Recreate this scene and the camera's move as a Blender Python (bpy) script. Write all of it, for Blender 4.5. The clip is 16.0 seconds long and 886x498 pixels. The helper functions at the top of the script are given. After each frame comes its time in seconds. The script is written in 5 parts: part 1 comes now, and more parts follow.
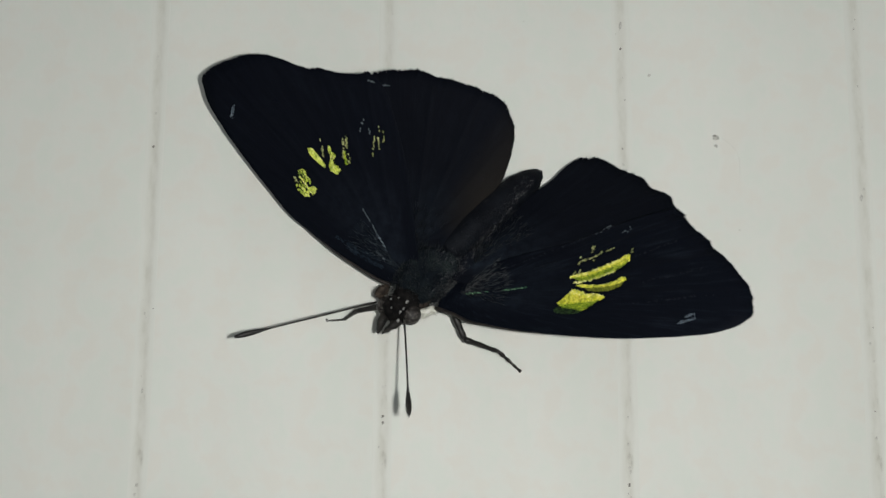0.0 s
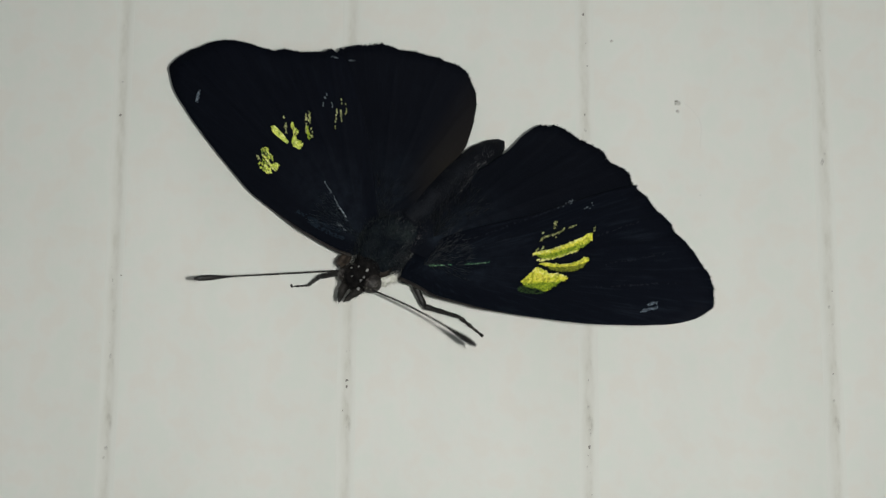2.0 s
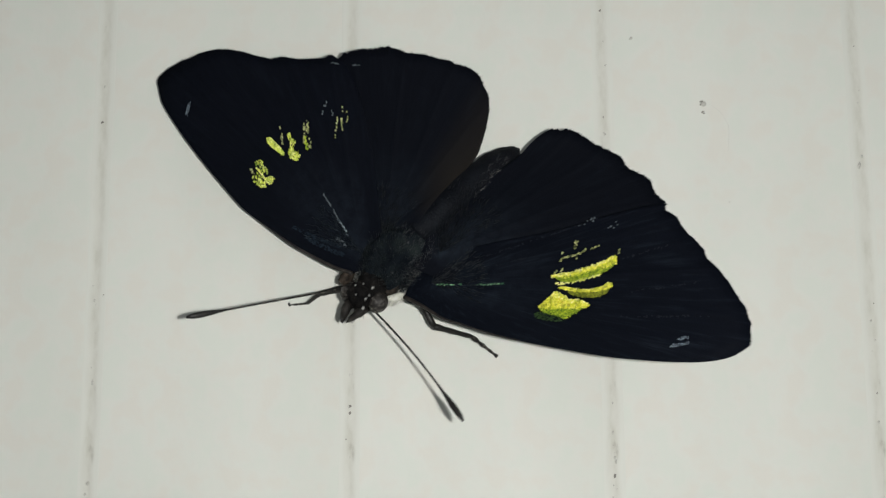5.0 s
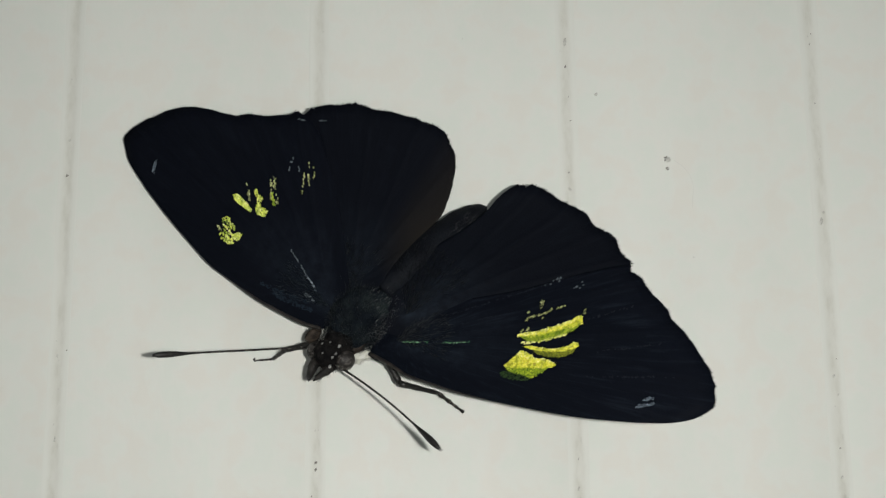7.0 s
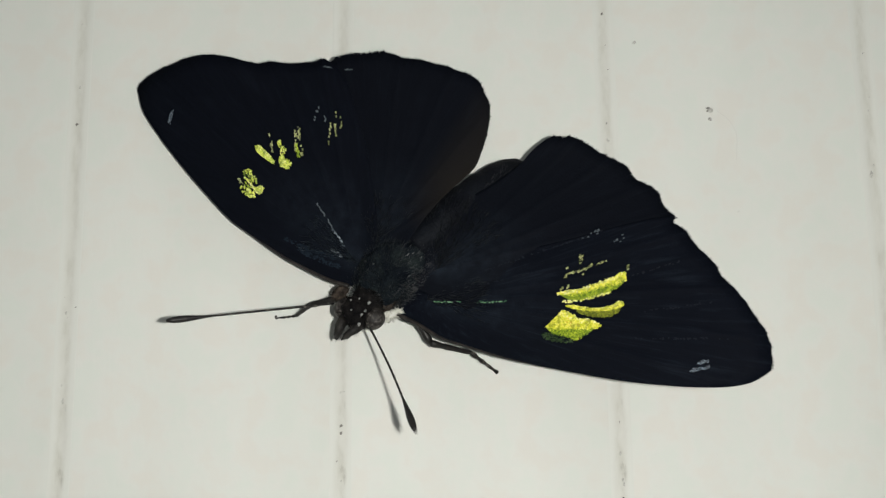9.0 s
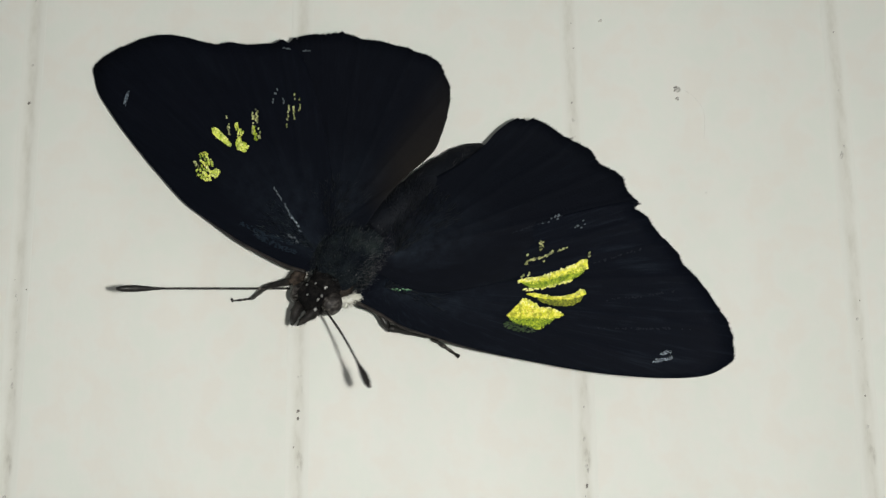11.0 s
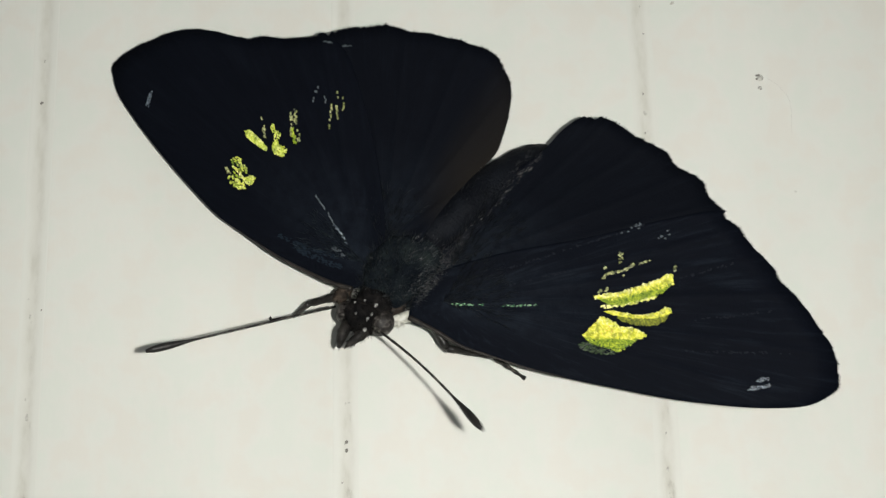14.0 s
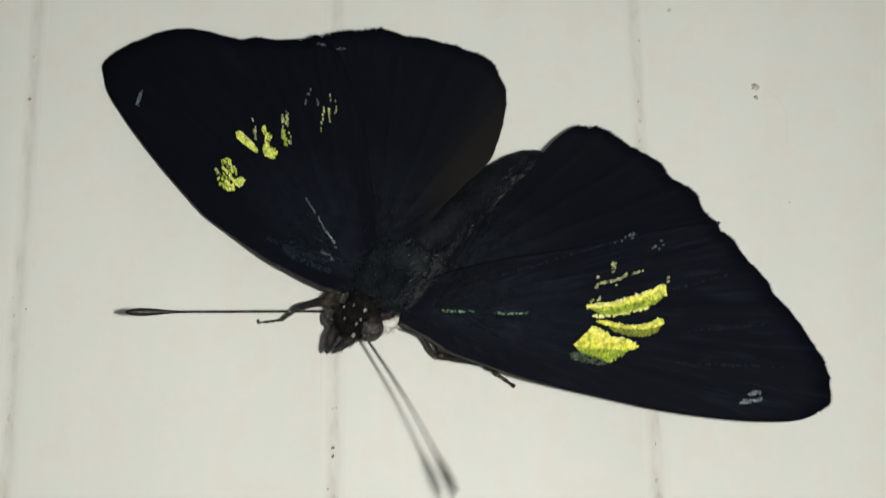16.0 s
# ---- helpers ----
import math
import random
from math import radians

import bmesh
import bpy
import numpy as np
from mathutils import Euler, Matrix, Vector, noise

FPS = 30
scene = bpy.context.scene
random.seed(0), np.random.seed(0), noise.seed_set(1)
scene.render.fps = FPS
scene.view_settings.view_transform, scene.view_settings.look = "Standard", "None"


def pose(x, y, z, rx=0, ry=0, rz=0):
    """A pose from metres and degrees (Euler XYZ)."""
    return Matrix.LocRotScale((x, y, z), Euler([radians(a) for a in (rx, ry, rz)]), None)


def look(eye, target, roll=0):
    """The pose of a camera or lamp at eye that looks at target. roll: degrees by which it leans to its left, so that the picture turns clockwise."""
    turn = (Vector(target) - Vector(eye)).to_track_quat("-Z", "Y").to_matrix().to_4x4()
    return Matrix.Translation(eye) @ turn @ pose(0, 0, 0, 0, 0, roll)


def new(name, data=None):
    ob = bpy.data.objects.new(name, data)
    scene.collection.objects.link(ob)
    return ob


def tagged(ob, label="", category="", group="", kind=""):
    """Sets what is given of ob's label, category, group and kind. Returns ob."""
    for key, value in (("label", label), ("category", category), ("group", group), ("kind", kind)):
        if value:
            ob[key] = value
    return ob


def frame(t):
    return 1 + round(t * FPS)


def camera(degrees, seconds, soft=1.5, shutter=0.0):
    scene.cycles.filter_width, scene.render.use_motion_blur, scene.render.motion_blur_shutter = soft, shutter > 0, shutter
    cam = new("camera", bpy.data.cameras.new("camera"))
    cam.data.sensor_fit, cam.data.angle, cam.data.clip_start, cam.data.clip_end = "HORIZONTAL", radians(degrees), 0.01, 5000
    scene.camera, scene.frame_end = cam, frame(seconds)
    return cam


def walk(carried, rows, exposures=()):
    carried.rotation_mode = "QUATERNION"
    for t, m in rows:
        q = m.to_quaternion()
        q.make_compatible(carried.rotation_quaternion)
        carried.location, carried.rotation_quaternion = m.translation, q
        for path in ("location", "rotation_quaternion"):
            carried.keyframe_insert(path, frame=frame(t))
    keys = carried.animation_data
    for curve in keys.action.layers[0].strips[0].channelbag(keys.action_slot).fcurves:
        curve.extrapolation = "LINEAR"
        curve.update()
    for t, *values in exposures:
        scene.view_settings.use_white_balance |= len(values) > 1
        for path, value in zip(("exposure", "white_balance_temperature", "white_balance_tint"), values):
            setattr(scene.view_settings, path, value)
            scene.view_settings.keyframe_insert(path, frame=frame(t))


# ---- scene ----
# World in metres; the numbers below are millimetres on the boarded wall: x across, y out of the wall (minus is towards
# the viewer), z up, from a point LIFT above the floor.
MM = 0.001
LIFT = 1.5
PITCH = 25.0  # width of one board


def at(x, y, z):
    return Vector((x * MM, y * MM, z * MM + LIFT))


# ---------------------------------------------------------------- camera
# seconds, x, y, z in mm, yaw to the left, pitch up, roll
PATH = [
    (0, 34.64, -125.45, -33.93, 1.64, 10.32, 0.46),
    (0.5, 34.22, -126.99, -30.27, 2.16, 9.74, 0.31),
    (1, 36.36, -127.39, -29.21, 1.98, 9.36, 0.19),
    (1.5, 35.73, -128.45, -31.42, 1.92, 10.09, 0.47),
    (2, 40.18, -126.60, -33.98, 2.36, 8.65, 0.31),
    (2.5, 40.55, -122.28, -35.43, 2.11, 9.06, 0.30),
    (3, 39.93, -121.50, -31.63, 1.70, 9.53, -0.04),
    (3.5, 38.31, -118.83, -36.63, 1.69, 10.90, -0.14),
    (3.7, 37.92, -118.82, -33.12, 1.84, 9.89, -0.34),
    (5.8, 36.74, -115.97, -35.83, 1.06, 10.49, -0.45),
    (6, 34.55, -116.59, -36.12, 0.71, 10.57, -0.43),
    (6.5, 32.58, -116.17, -36.00, 0.64, 10.79, -0.67),
    (7, 37.25, -117.46, -31.81, -0.05, 11.51, -0.64),
    (7.5, 33.88, -116.48, -34.11, 0.00, 11.96, -0.31),
    (8, 33.42, -114.70, -35.07, 0.37, 11.60, -0.19),
    (8.2, 32.99, -113.62, -35.43, -0.03, 11.94, -0.43),
    (10.3, 32.61, -106.95, -38.11, -1.28, 12.80, -0.56),
    (10.5, 33.93, -106.85, -37.71, -1.28, 12.71, -0.47),
    (11, 35.50, -106.96, -38.40, -1.26, 12.80, -0.72),
    (11.5, 35.70, -106.58, -35.95, -1.07, 13.12, -0.60),
    (12, 33.28, -104.90, -36.74, -0.91, 12.84, -0.64),
    (12.5, 32.28, -103.75, -35.84, -0.59, 12.67, -0.61),
    (13, 31.70, -103.12, -33.90, -1.03, 12.95, -1.41),
    (13.5, 32.16, -99.09, -36.37, -1.98, 12.35, -3.11),
    (14, 31.30, -95.95, -35.78, -0.97, 13.24, -1.45),
    (14.5, 30.70, -94.64, -36.25, -0.85, 13.91, -1.03),
    (15, 32.03, -93.63, -38.53, -1.14, 13.87, -0.81),
    (15.5, 31.68, -92.64, -38.66, -1.34, 13.58, -0.71),
    (16, 31.09, -95.12, -35.01, -1.55, 13.15, -0.56),
]


def eye_pose(x, y, z, yaw, pitch, roll):
    eye = at(x, y, z)
    a, b = radians(yaw), radians(pitch)
    ahead = Vector((-math.sin(a) * math.cos(b), math.cos(a) * math.cos(b), math.sin(b)))
    return look(eye, eye + ahead, roll)


cam = camera(40.0, 16.0, soft=1.35, shutter=0.4)
walk(cam, [(t, eye_pose(*row)) for t, *row in PATH],
     exposures=[(0, 0.15, 6440, 8), (3.5, 0.11, 6470, 8), (6.0, 0.10, 6490, 8), (6.5, 0.02, 6495, 8), (7, 0.09, 6500, 8), (10.3, 0.05, 6580, 8), (12, 0.03, 6600, 8), (13.2, -0.02, 6610, 8), (14.0, -0.09, 6620, 8), (14.5, -0.20, 6620, 8), (15.1, -0.21, 6620, 8), (16, -0.26, 6620, 8)])

# ---------------------------------------------------------------- light
# dim daylight all round; the strong light is a phone's torch that is carried beside the lens (built below as torch)
TORCH_SIDE = 7.3  # mm to the side of the lens
TORCH_RADIUS = 1.2  # mm
TORCH_GLOW = 7250.0
world = bpy.data.worlds.new("soft_daylight")
scene.world = world
world.use_nodes = True
world.node_tree.nodes["Background"].inputs[0].default_value = (0.93, 0.98, 1.0, 1)
world.node_tree.nodes["Background"].inputs[1].default_value = 0.20

# ---------------------------------------------------------------- materials


def material(name, color, rough=0.5, metal=0.0, spec=0.5, sheen=0.0):
    m = bpy.data.materials.new(name)
    m.use_nodes = True
    b = m.node_tree.nodes["Principled BSDF"]
    b.inputs["Base Color"].default_value = (*color, 1)
    b.inputs["Roughness"].default_value = rough
    b.inputs["Metallic"].default_value = metal
    b.inputs["Specular IOR Level"].default_value = spec
    b.inputs["Sheen Weight"].default_value = sheen
    return m


def link(m, a, out, b, slot):
    m.node_tree.links.new(a.outputs[out], b.inputs[slot])


def node(m, kind, **values):
    n = m.node_tree.nodes.new(kind)
    for key, value in values.items():
        n.inputs[key].default_value = value
    return n


def coords(m, scale=(1, 1, 1)):
    c, p = node(m, "ShaderNodeTexCoord"), node(m, "ShaderNodeMapping")
    p.inputs["Scale"].default_value = scale
    link(m, c, "Object", p, "Vector")
    return p


def ramp(m, stops):
    r = node(m, "ShaderNodeValToRGB")
    e = r.color_ramp.elements
    while len(e) < len(stops):
        e.new(0.5)
    for i, (pos, col) in enumerate(stops):
        e[i].position, e[i].color = pos, (*col, 1)
    return r


def mottle(m, stops, scale, detail=4.0, stretch=(1, 1, 1), bump=0.0, bump_scale=None, distance=0.0001):
    """Colour from noise through a ramp, and fine relief from a second noise."""
    b = m.node_tree.nodes["Principled BSDF"]
    n = node(m, "ShaderNodeTexNoise", Scale=scale, Detail=detail)
    link(m, coords(m, stretch), "Vector", n, "Vector")
    r = ramp(m, stops)
    link(m, n, "Fac", r, "Fac")
    link(m, r, "Color", b, "Base Color")
    if bump:
        n2 = node(m, "ShaderNodeTexNoise", Scale=bump_scale or scale * 4, Detail=3.0)
        link(m, coords(m, stretch), "Vector", n2, "Vector")
        h = node(m, "ShaderNodeBump", Strength=bump, Distance=distance)
        link(m, n2, "Fac", h, "Height")
        link(m, h, "Normal", b, "Normal")
    return m


PAINT = material("old_white_paint", (0.7, 0.7, 0.65), 0.6, spec=0.25)
mottle(PAINT, [(0.3, (0.665, 0.672, 0.625)), (0.55, (0.70, 0.705, 0.66)), (0.75, (0.715, 0.715, 0.665))], 60, 5, (1, 1, 0.45),
       bump=0.25, bump_scale=420, distance=0.0002)


def faint_tints(m):
    """Very faint pinkish and greenish stains over a mottled colour."""
    b = m.node_tree.nodes["Principled BSDF"]
    base = b.inputs["Base Color"].links[0].from_socket
    n = node(m, "ShaderNodeTexNoise", Scale=330.0, Detail=3.0)
    link(m, coords(m), "Vector", n, "Vector")
    r = ramp(m, [(0.38, (0.975, 1.0, 0.99)), (0.5, (1, 1, 1)), (0.62, (1.0, 0.975, 0.965))])
    link(m, n, "Fac", r, "Fac")
    mix = node(m, "ShaderNodeMix")
    mix.data_type, mix.blend_type = "RGBA", "MULTIPLY"
    mix.inputs[0].default_value = 1.0
    m.node_tree.links.new(base, mix.inputs[6])
    m.node_tree.links.new(r.outputs["Color"], mix.inputs[7])
    m.node_tree.links.new(mix.outputs[2], b.inputs["Base Color"])


faint_tints(PAINT)


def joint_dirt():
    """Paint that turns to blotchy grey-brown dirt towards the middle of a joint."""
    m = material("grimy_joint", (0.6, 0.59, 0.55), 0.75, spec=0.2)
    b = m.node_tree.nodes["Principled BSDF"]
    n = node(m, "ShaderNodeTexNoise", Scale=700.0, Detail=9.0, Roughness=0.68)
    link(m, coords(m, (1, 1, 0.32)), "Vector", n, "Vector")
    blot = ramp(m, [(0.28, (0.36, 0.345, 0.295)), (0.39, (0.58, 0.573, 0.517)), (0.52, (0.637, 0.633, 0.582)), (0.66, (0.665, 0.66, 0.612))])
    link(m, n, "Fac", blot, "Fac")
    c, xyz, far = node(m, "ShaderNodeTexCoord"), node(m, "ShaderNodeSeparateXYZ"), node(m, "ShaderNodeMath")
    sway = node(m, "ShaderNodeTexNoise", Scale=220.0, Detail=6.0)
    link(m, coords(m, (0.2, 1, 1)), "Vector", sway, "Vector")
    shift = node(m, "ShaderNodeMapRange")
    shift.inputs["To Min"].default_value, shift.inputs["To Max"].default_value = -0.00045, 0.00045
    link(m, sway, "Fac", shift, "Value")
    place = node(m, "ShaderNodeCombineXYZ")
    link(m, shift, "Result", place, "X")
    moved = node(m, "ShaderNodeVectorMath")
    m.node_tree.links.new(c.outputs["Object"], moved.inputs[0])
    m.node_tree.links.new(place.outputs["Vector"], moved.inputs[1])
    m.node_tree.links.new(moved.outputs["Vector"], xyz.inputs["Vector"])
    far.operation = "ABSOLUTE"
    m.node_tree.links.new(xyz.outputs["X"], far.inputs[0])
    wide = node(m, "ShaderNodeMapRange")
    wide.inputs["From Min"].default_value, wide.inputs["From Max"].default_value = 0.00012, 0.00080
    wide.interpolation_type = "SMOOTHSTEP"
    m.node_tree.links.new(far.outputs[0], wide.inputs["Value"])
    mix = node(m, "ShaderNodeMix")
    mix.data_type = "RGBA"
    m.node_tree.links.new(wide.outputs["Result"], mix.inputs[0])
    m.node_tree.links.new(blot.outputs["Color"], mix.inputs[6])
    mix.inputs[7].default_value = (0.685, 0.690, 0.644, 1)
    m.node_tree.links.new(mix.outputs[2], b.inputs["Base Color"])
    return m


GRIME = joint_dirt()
SPECK = material("dark_dirt", (0.08, 0.075, 0.065), 0.85, spec=0.2)
mottle(SPECK, [(0.3, (0.07, 0.065, 0.055)), (0.7, (0.30, 0.285, 0.26))], 6000, 3)
SMUDGE = material("grey_dirt", (0.36, 0.35, 0.32), 0.9, spec=0.2)
mottle(SMUDGE, [(0.35, (0.36, 0.35, 0.32)), (0.65, (0.62, 0.61, 0.57))], 3000, 3)
PLASTER = material("plain_plaster", (0.62, 0.61, 0.57), 0.8, spec=0.2)
mottle(PLASTER, [(0.3, (0.58, 0.57, 0.53)), (0.7, (0.64, 0.63, 0.59))], 3, 5, bump=0.2, bump_scale=80, distance=0.001)


def wing_black(name, tint, brown=None, spread=0.3, root=0.5):
    """Velvet black scales with faint streaks that run out from the wing's root; brown: where a wing pales to its inner
    fold;
    spread, root: how much bluish sheen is painted into the colour of the whole wing and of its root."""
    m = material(name, tint, 0.68, spec=0.04, sheen=0.0)
    b = m.node_tree.nodes["Principled BSDF"]
    c = node(m, "ShaderNodeTexCoord")
    uv = node(m, "ShaderNodeMapping")
    uv.inputs["Scale"].default_value = (110, 7.0, 1)
    link(m, c, "UV", uv, "Vector")
    n = node(m, "ShaderNodeTexNoise", Scale=1.0, Detail=5.0)
    link(m, uv, "Vector", n, "Vector")
    dark = tuple(v * 0.86 for v in tint)
    pale = tuple(v * 1.18 for v in tint)
    r = ramp(m, [(0.36, dark), (0.58, tint), (0.80, pale)])
    link(m, n, "Fac", r, "Fac")
    # bluish sheen painted into the colour: long streaks, blotchy at the root
    wide = node(m, "ShaderNodeMapping")
    wide.inputs["Scale"].default_value = (64, 4.5, 1)
    wide.inputs["Location"].default_value = (3.1, 7.7, 0)
    link(m, c, "UV", wide, "Vector")
    n2 = node(m, "ShaderNodeTexNoise", Scale=1.0, Detail=6.0, Roughness=0.65)
    link(m, wide, "Vector", n2, "Vector")
    root_sheen = ramp(m, [(0.34, (0, 0, 0)), (0.74, (1, 1, 1))])
    n3 = node(m, "ShaderNodeTexNoise", Scale=1100.0, Detail=7.0, Roughness=0.7)
    link(m, c, "Object", n3, "Vector")
    link(m, n3, "Fac", root_sheen, "Fac")
    sheen_mix = node(m, "ShaderNodeMix")
    sheen_mix.data_type = "RGBA"
    sep, near, both = node(m, "ShaderNodeSeparateXYZ"), node(m, "ShaderNodeMapRange"), node(m, "ShaderNodeMath")
    link(m, c, "UV", sep, "Vector")
    near.inputs["From Max"].default_value, near.inputs["To Min"].default_value, near.inputs["To Max"].default_value = 0.5, root, 0.0
    link(m, sep, "Y", near, "Value")
    both.operation = "MULTIPLY"
    m.node_tree.links.new(near.outputs["Result"], both.inputs[0])
    m.node_tree.links.new(root_sheen.outputs["Color"], both.inputs[1])
    streak, total = ramp(m, [(0.53, (0, 0, 0)), (0.72, (1, 1, 1))]), node(m, "ShaderNodeMath")
    link(m, n2, "Fac", streak, "Fac")
    total.operation = "MULTIPLY_ADD"
    total.inputs[1].default_value = spread
    m.node_tree.links.new(streak.outputs["Color"], total.inputs[0])
    m.node_tree.links.new(both.outputs[0], total.inputs[2])
    m.node_tree.links.new(total.outputs[0], sheen_mix.inputs["Factor"])
    m.node_tree.links.new(r.outputs["Color"], sheen_mix.inputs[6])
    sheen_mix.inputs[7].default_value = (0.0170, 0.0235, 0.0335, 1)
    if brown:
        grad = node(m, "ShaderNodeSeparateXYZ")
        link(m, c, "UV", grad, "Vector")
        fold = ramp(m, [(brown[0], (0, 0, 0)), (brown[1], (1, 1, 1)), (1.0, (0.9, 0.9, 0.9))])
        link(m, grad, "X", fold, "Fac")
        mix = node(m, "ShaderNodeMix")
        mix.data_type = "RGBA"
        outer, part_way, off = node(m, "ShaderNodeMapRange"), node(m, "ShaderNodeMath"), node(m, "ShaderNodeVectorMath")
        outer.inputs["From Min"].default_value, outer.inputs["From Max"].default_value = 3.8 * MM, 9.0 * MM
        off.operation = "LENGTH"
        m.node_tree.links.new(c.outputs["Object"], off.inputs[0])
        m.node_tree.links.new(off.outputs["Value"], outer.inputs["Value"])
        part_way.operation = "MULTIPLY"
        m.node_tree.links.new(outer.outputs["Result"], part_way.inputs[0])
        m.node_tree.links.new(fold.outputs["Color"], part_way.inputs[1])
        m.node_tree.links.new(part_way.outputs[0], mix.inputs["Factor"])
        m.node_tree.links.new(sheen_mix.outputs[2], mix.inputs[6])
        mix.inputs[7].default_value = (0.0140, 0.0120, 0.0101, 1)
        m.node_tree.links.new(mix.outputs[2], b.inputs["Base Color"])
    else:
        m.node_tree.links.new(sheen_mix.outputs[2], b.inputs["Base Color"])
    fine = node(m, "ShaderNodeTexNoise", Scale=5200.0, Detail=2.0)
    link(m, c, "Object", fine, "Vector")
    h = node(m, "ShaderNodeBump", Strength=0.5, Distance=0.00006)
    link(m, fine, "Fac", h, "Height")
    link(m, h, "Normal", b, "Normal")
    return m


MID = material("grey_blue_scales", (0.085, 0.100, 0.115), 0.7, spec=0.1)
DUSK = material("dim_pale_scales", (0.011, 0.013, 0.018), 0.85, spec=0.05)
HAZE = material("dusky_blue_scales", (0.0105, 0.0165, 0.0245), 0.85, spec=0.05)
COSTA = material("brown_grey_edge", (0.05, 0.042, 0.035), 0.5, spec=0.3)
mottle(COSTA, [(0.35, (0.008, 0.007, 0.0065)), (0.7, (0.035, 0.030, 0.026))], 1200, 4)
FORE = wing_black("black_wing_scales", (0.0029, 0.0040, 0.0073), None, 0.12, 0.7)
FORE_SHEEN = wing_black("black_sheen_wing_scales", (0.0030, 0.0042, 0.0076), None, 0.42, 0.7)
HIND = wing_black("black_hindwing_scales", (0.0033, 0.0043, 0.0072), None, 0.15, 0.8)
HIND_FOLD = wing_black("brownish_hindwing_scales", (0.0032, 0.0042, 0.0072), (0.60, 0.86), 0.12, 0.7)
FUR = material("black_fur", (0.008, 0.009, 0.011), 0.8, spec=0.04)
mottle(FUR, [(0.38, (0.0042, 0.0060, 0.0090)), (0.56, (0.0078, 0.0108, 0.0132)), (0.76, (0.019, 0.026, 0.025))], 700, 6, bump=0.8, bump_scale=4000,
       distance=0.0002)
GLINT = material("pale_hair", (0.062, 0.066, 0.070), 0.5, spec=0.3)
SLEEK = material("black_sleek_hair", (0.0045, 0.0055, 0.0085), 0.65, spec=0.08)
mottle(SLEEK, [(0.4, (0.0026, 0.0034, 0.0056)), (0.7, (0.0060, 0.0074, 0.0105))], 700, 5, bump=0.6, bump_scale=4500, distance=0.00015)
HORN = material("dark_horn", (0.012, 0.011, 0.010), 0.45, spec=0.4)
mottle(HORN, [(0.45, (0.004, 0.0037, 0.0034)), (0.74, (0.022, 0.0195, 0.017))], 2500, 3, bump=0.4, bump_scale=4000)
SHAFT = material("grey_feeler", (0.035, 0.033, 0.028), 0.6, spec=0.3)
mottle(SHAFT, [(0.44, (0.004, 0.0036, 0.0033)), (0.56, (0.02, 0.018, 0.015)), (0.66, (0.14, 0.13, 0.11))], 3200, 2)
HEAD_FUR = material("brown_black_fur", (0.009, 0.0085, 0.0085), 0.8, spec=0.05)
mottle(HEAD_FUR, [(0.38, (0.0045, 0.0044, 0.0048)), (0.58, (0.0095, 0.0088, 0.0086)), (0.78, (0.026, 0.023, 0.021))], 1600, 5, bump=0.8, bump_scale=4000,
       distance=0.0002)
PALP = material("grey_brown_palp", (0.024, 0.021, 0.019), 0.6, spec=0.2)
mottle(PALP, [(0.40, (0.007, 0.0062, 0.0058)), (0.56, (0.020, 0.0178, 0.016)), (0.74, (0.062, 0.056, 0.051))], 1500, 4, bump=0.6, bump_scale=4000)
BROWN_FUR = material("brown_fur", (0.03, 0.025, 0.021), 0.7, spec=0.1)
mottle(BROWN_FUR, [(0.35, (0.016, 0.0125, 0.0105)), (0.7, (0.075, 0.058, 0.046))], 1800, 4, bump=0.6, bump_scale=4000, distance=0.0002)
EYE = material("brown_eye", (0.05, 0.045, 0.042), 0.5, spec=0.3)
mottle(EYE, [(0.38, (0.008, 0.0070, 0.0064)), (0.52, (0.024, 0.0205, 0.0185)), (0.68, (0.085, 0.078, 0.072))], 3200, 5, bump=0.4, bump_scale=9000)
PALE = material("white_scales", (0.5, 0.5, 0.49), 0.6)
mottle(PALE, [(0.35, (0.20, 0.20, 0.195)), (0.65, (0.50, 0.50, 0.48))], 4000, 3)


def bright_scales(name, stops, worn_low):
    """Wing scales whose tint changes from scale to scale, duller in small blotches."""
    m = material(name, stops[1], 0.45, spec=0.45)
    b = m.node_tree.nodes["Principled BSDF"]
    g = node(m, "ShaderNodeNewGeometry")
    r = ramp(m, [(k / (len(stops) - 1), c) for k, c in enumerate(stops)])
    link(m, g, "Random Per Island", r, "Fac")
    n = node(m, "ShaderNodeTexNoise", Scale=2600.0, Detail=3.0)
    link(m, coords(m), "Vector", n, "Vector")
    worn = ramp(m, [(0.36, worn_low), (0.5, (0.92, 0.94, 0.85)), (0.7, (1, 1, 1))])
    link(m, n, "Fac", worn, "Fac")
    mix = node(m, "ShaderNodeMix")
    mix.data_type, mix.blend_type = "RGBA", "MULTIPLY"
    mix.inputs[0].default_value = 1.0
    m.node_tree.links.new(r.outputs["Color"], mix.inputs[6])
    m.node_tree.links.new(worn.outputs["Color"], mix.inputs[7])
    m.node_tree.links.new(mix.outputs[2], b.inputs["Base Color"])
    return m


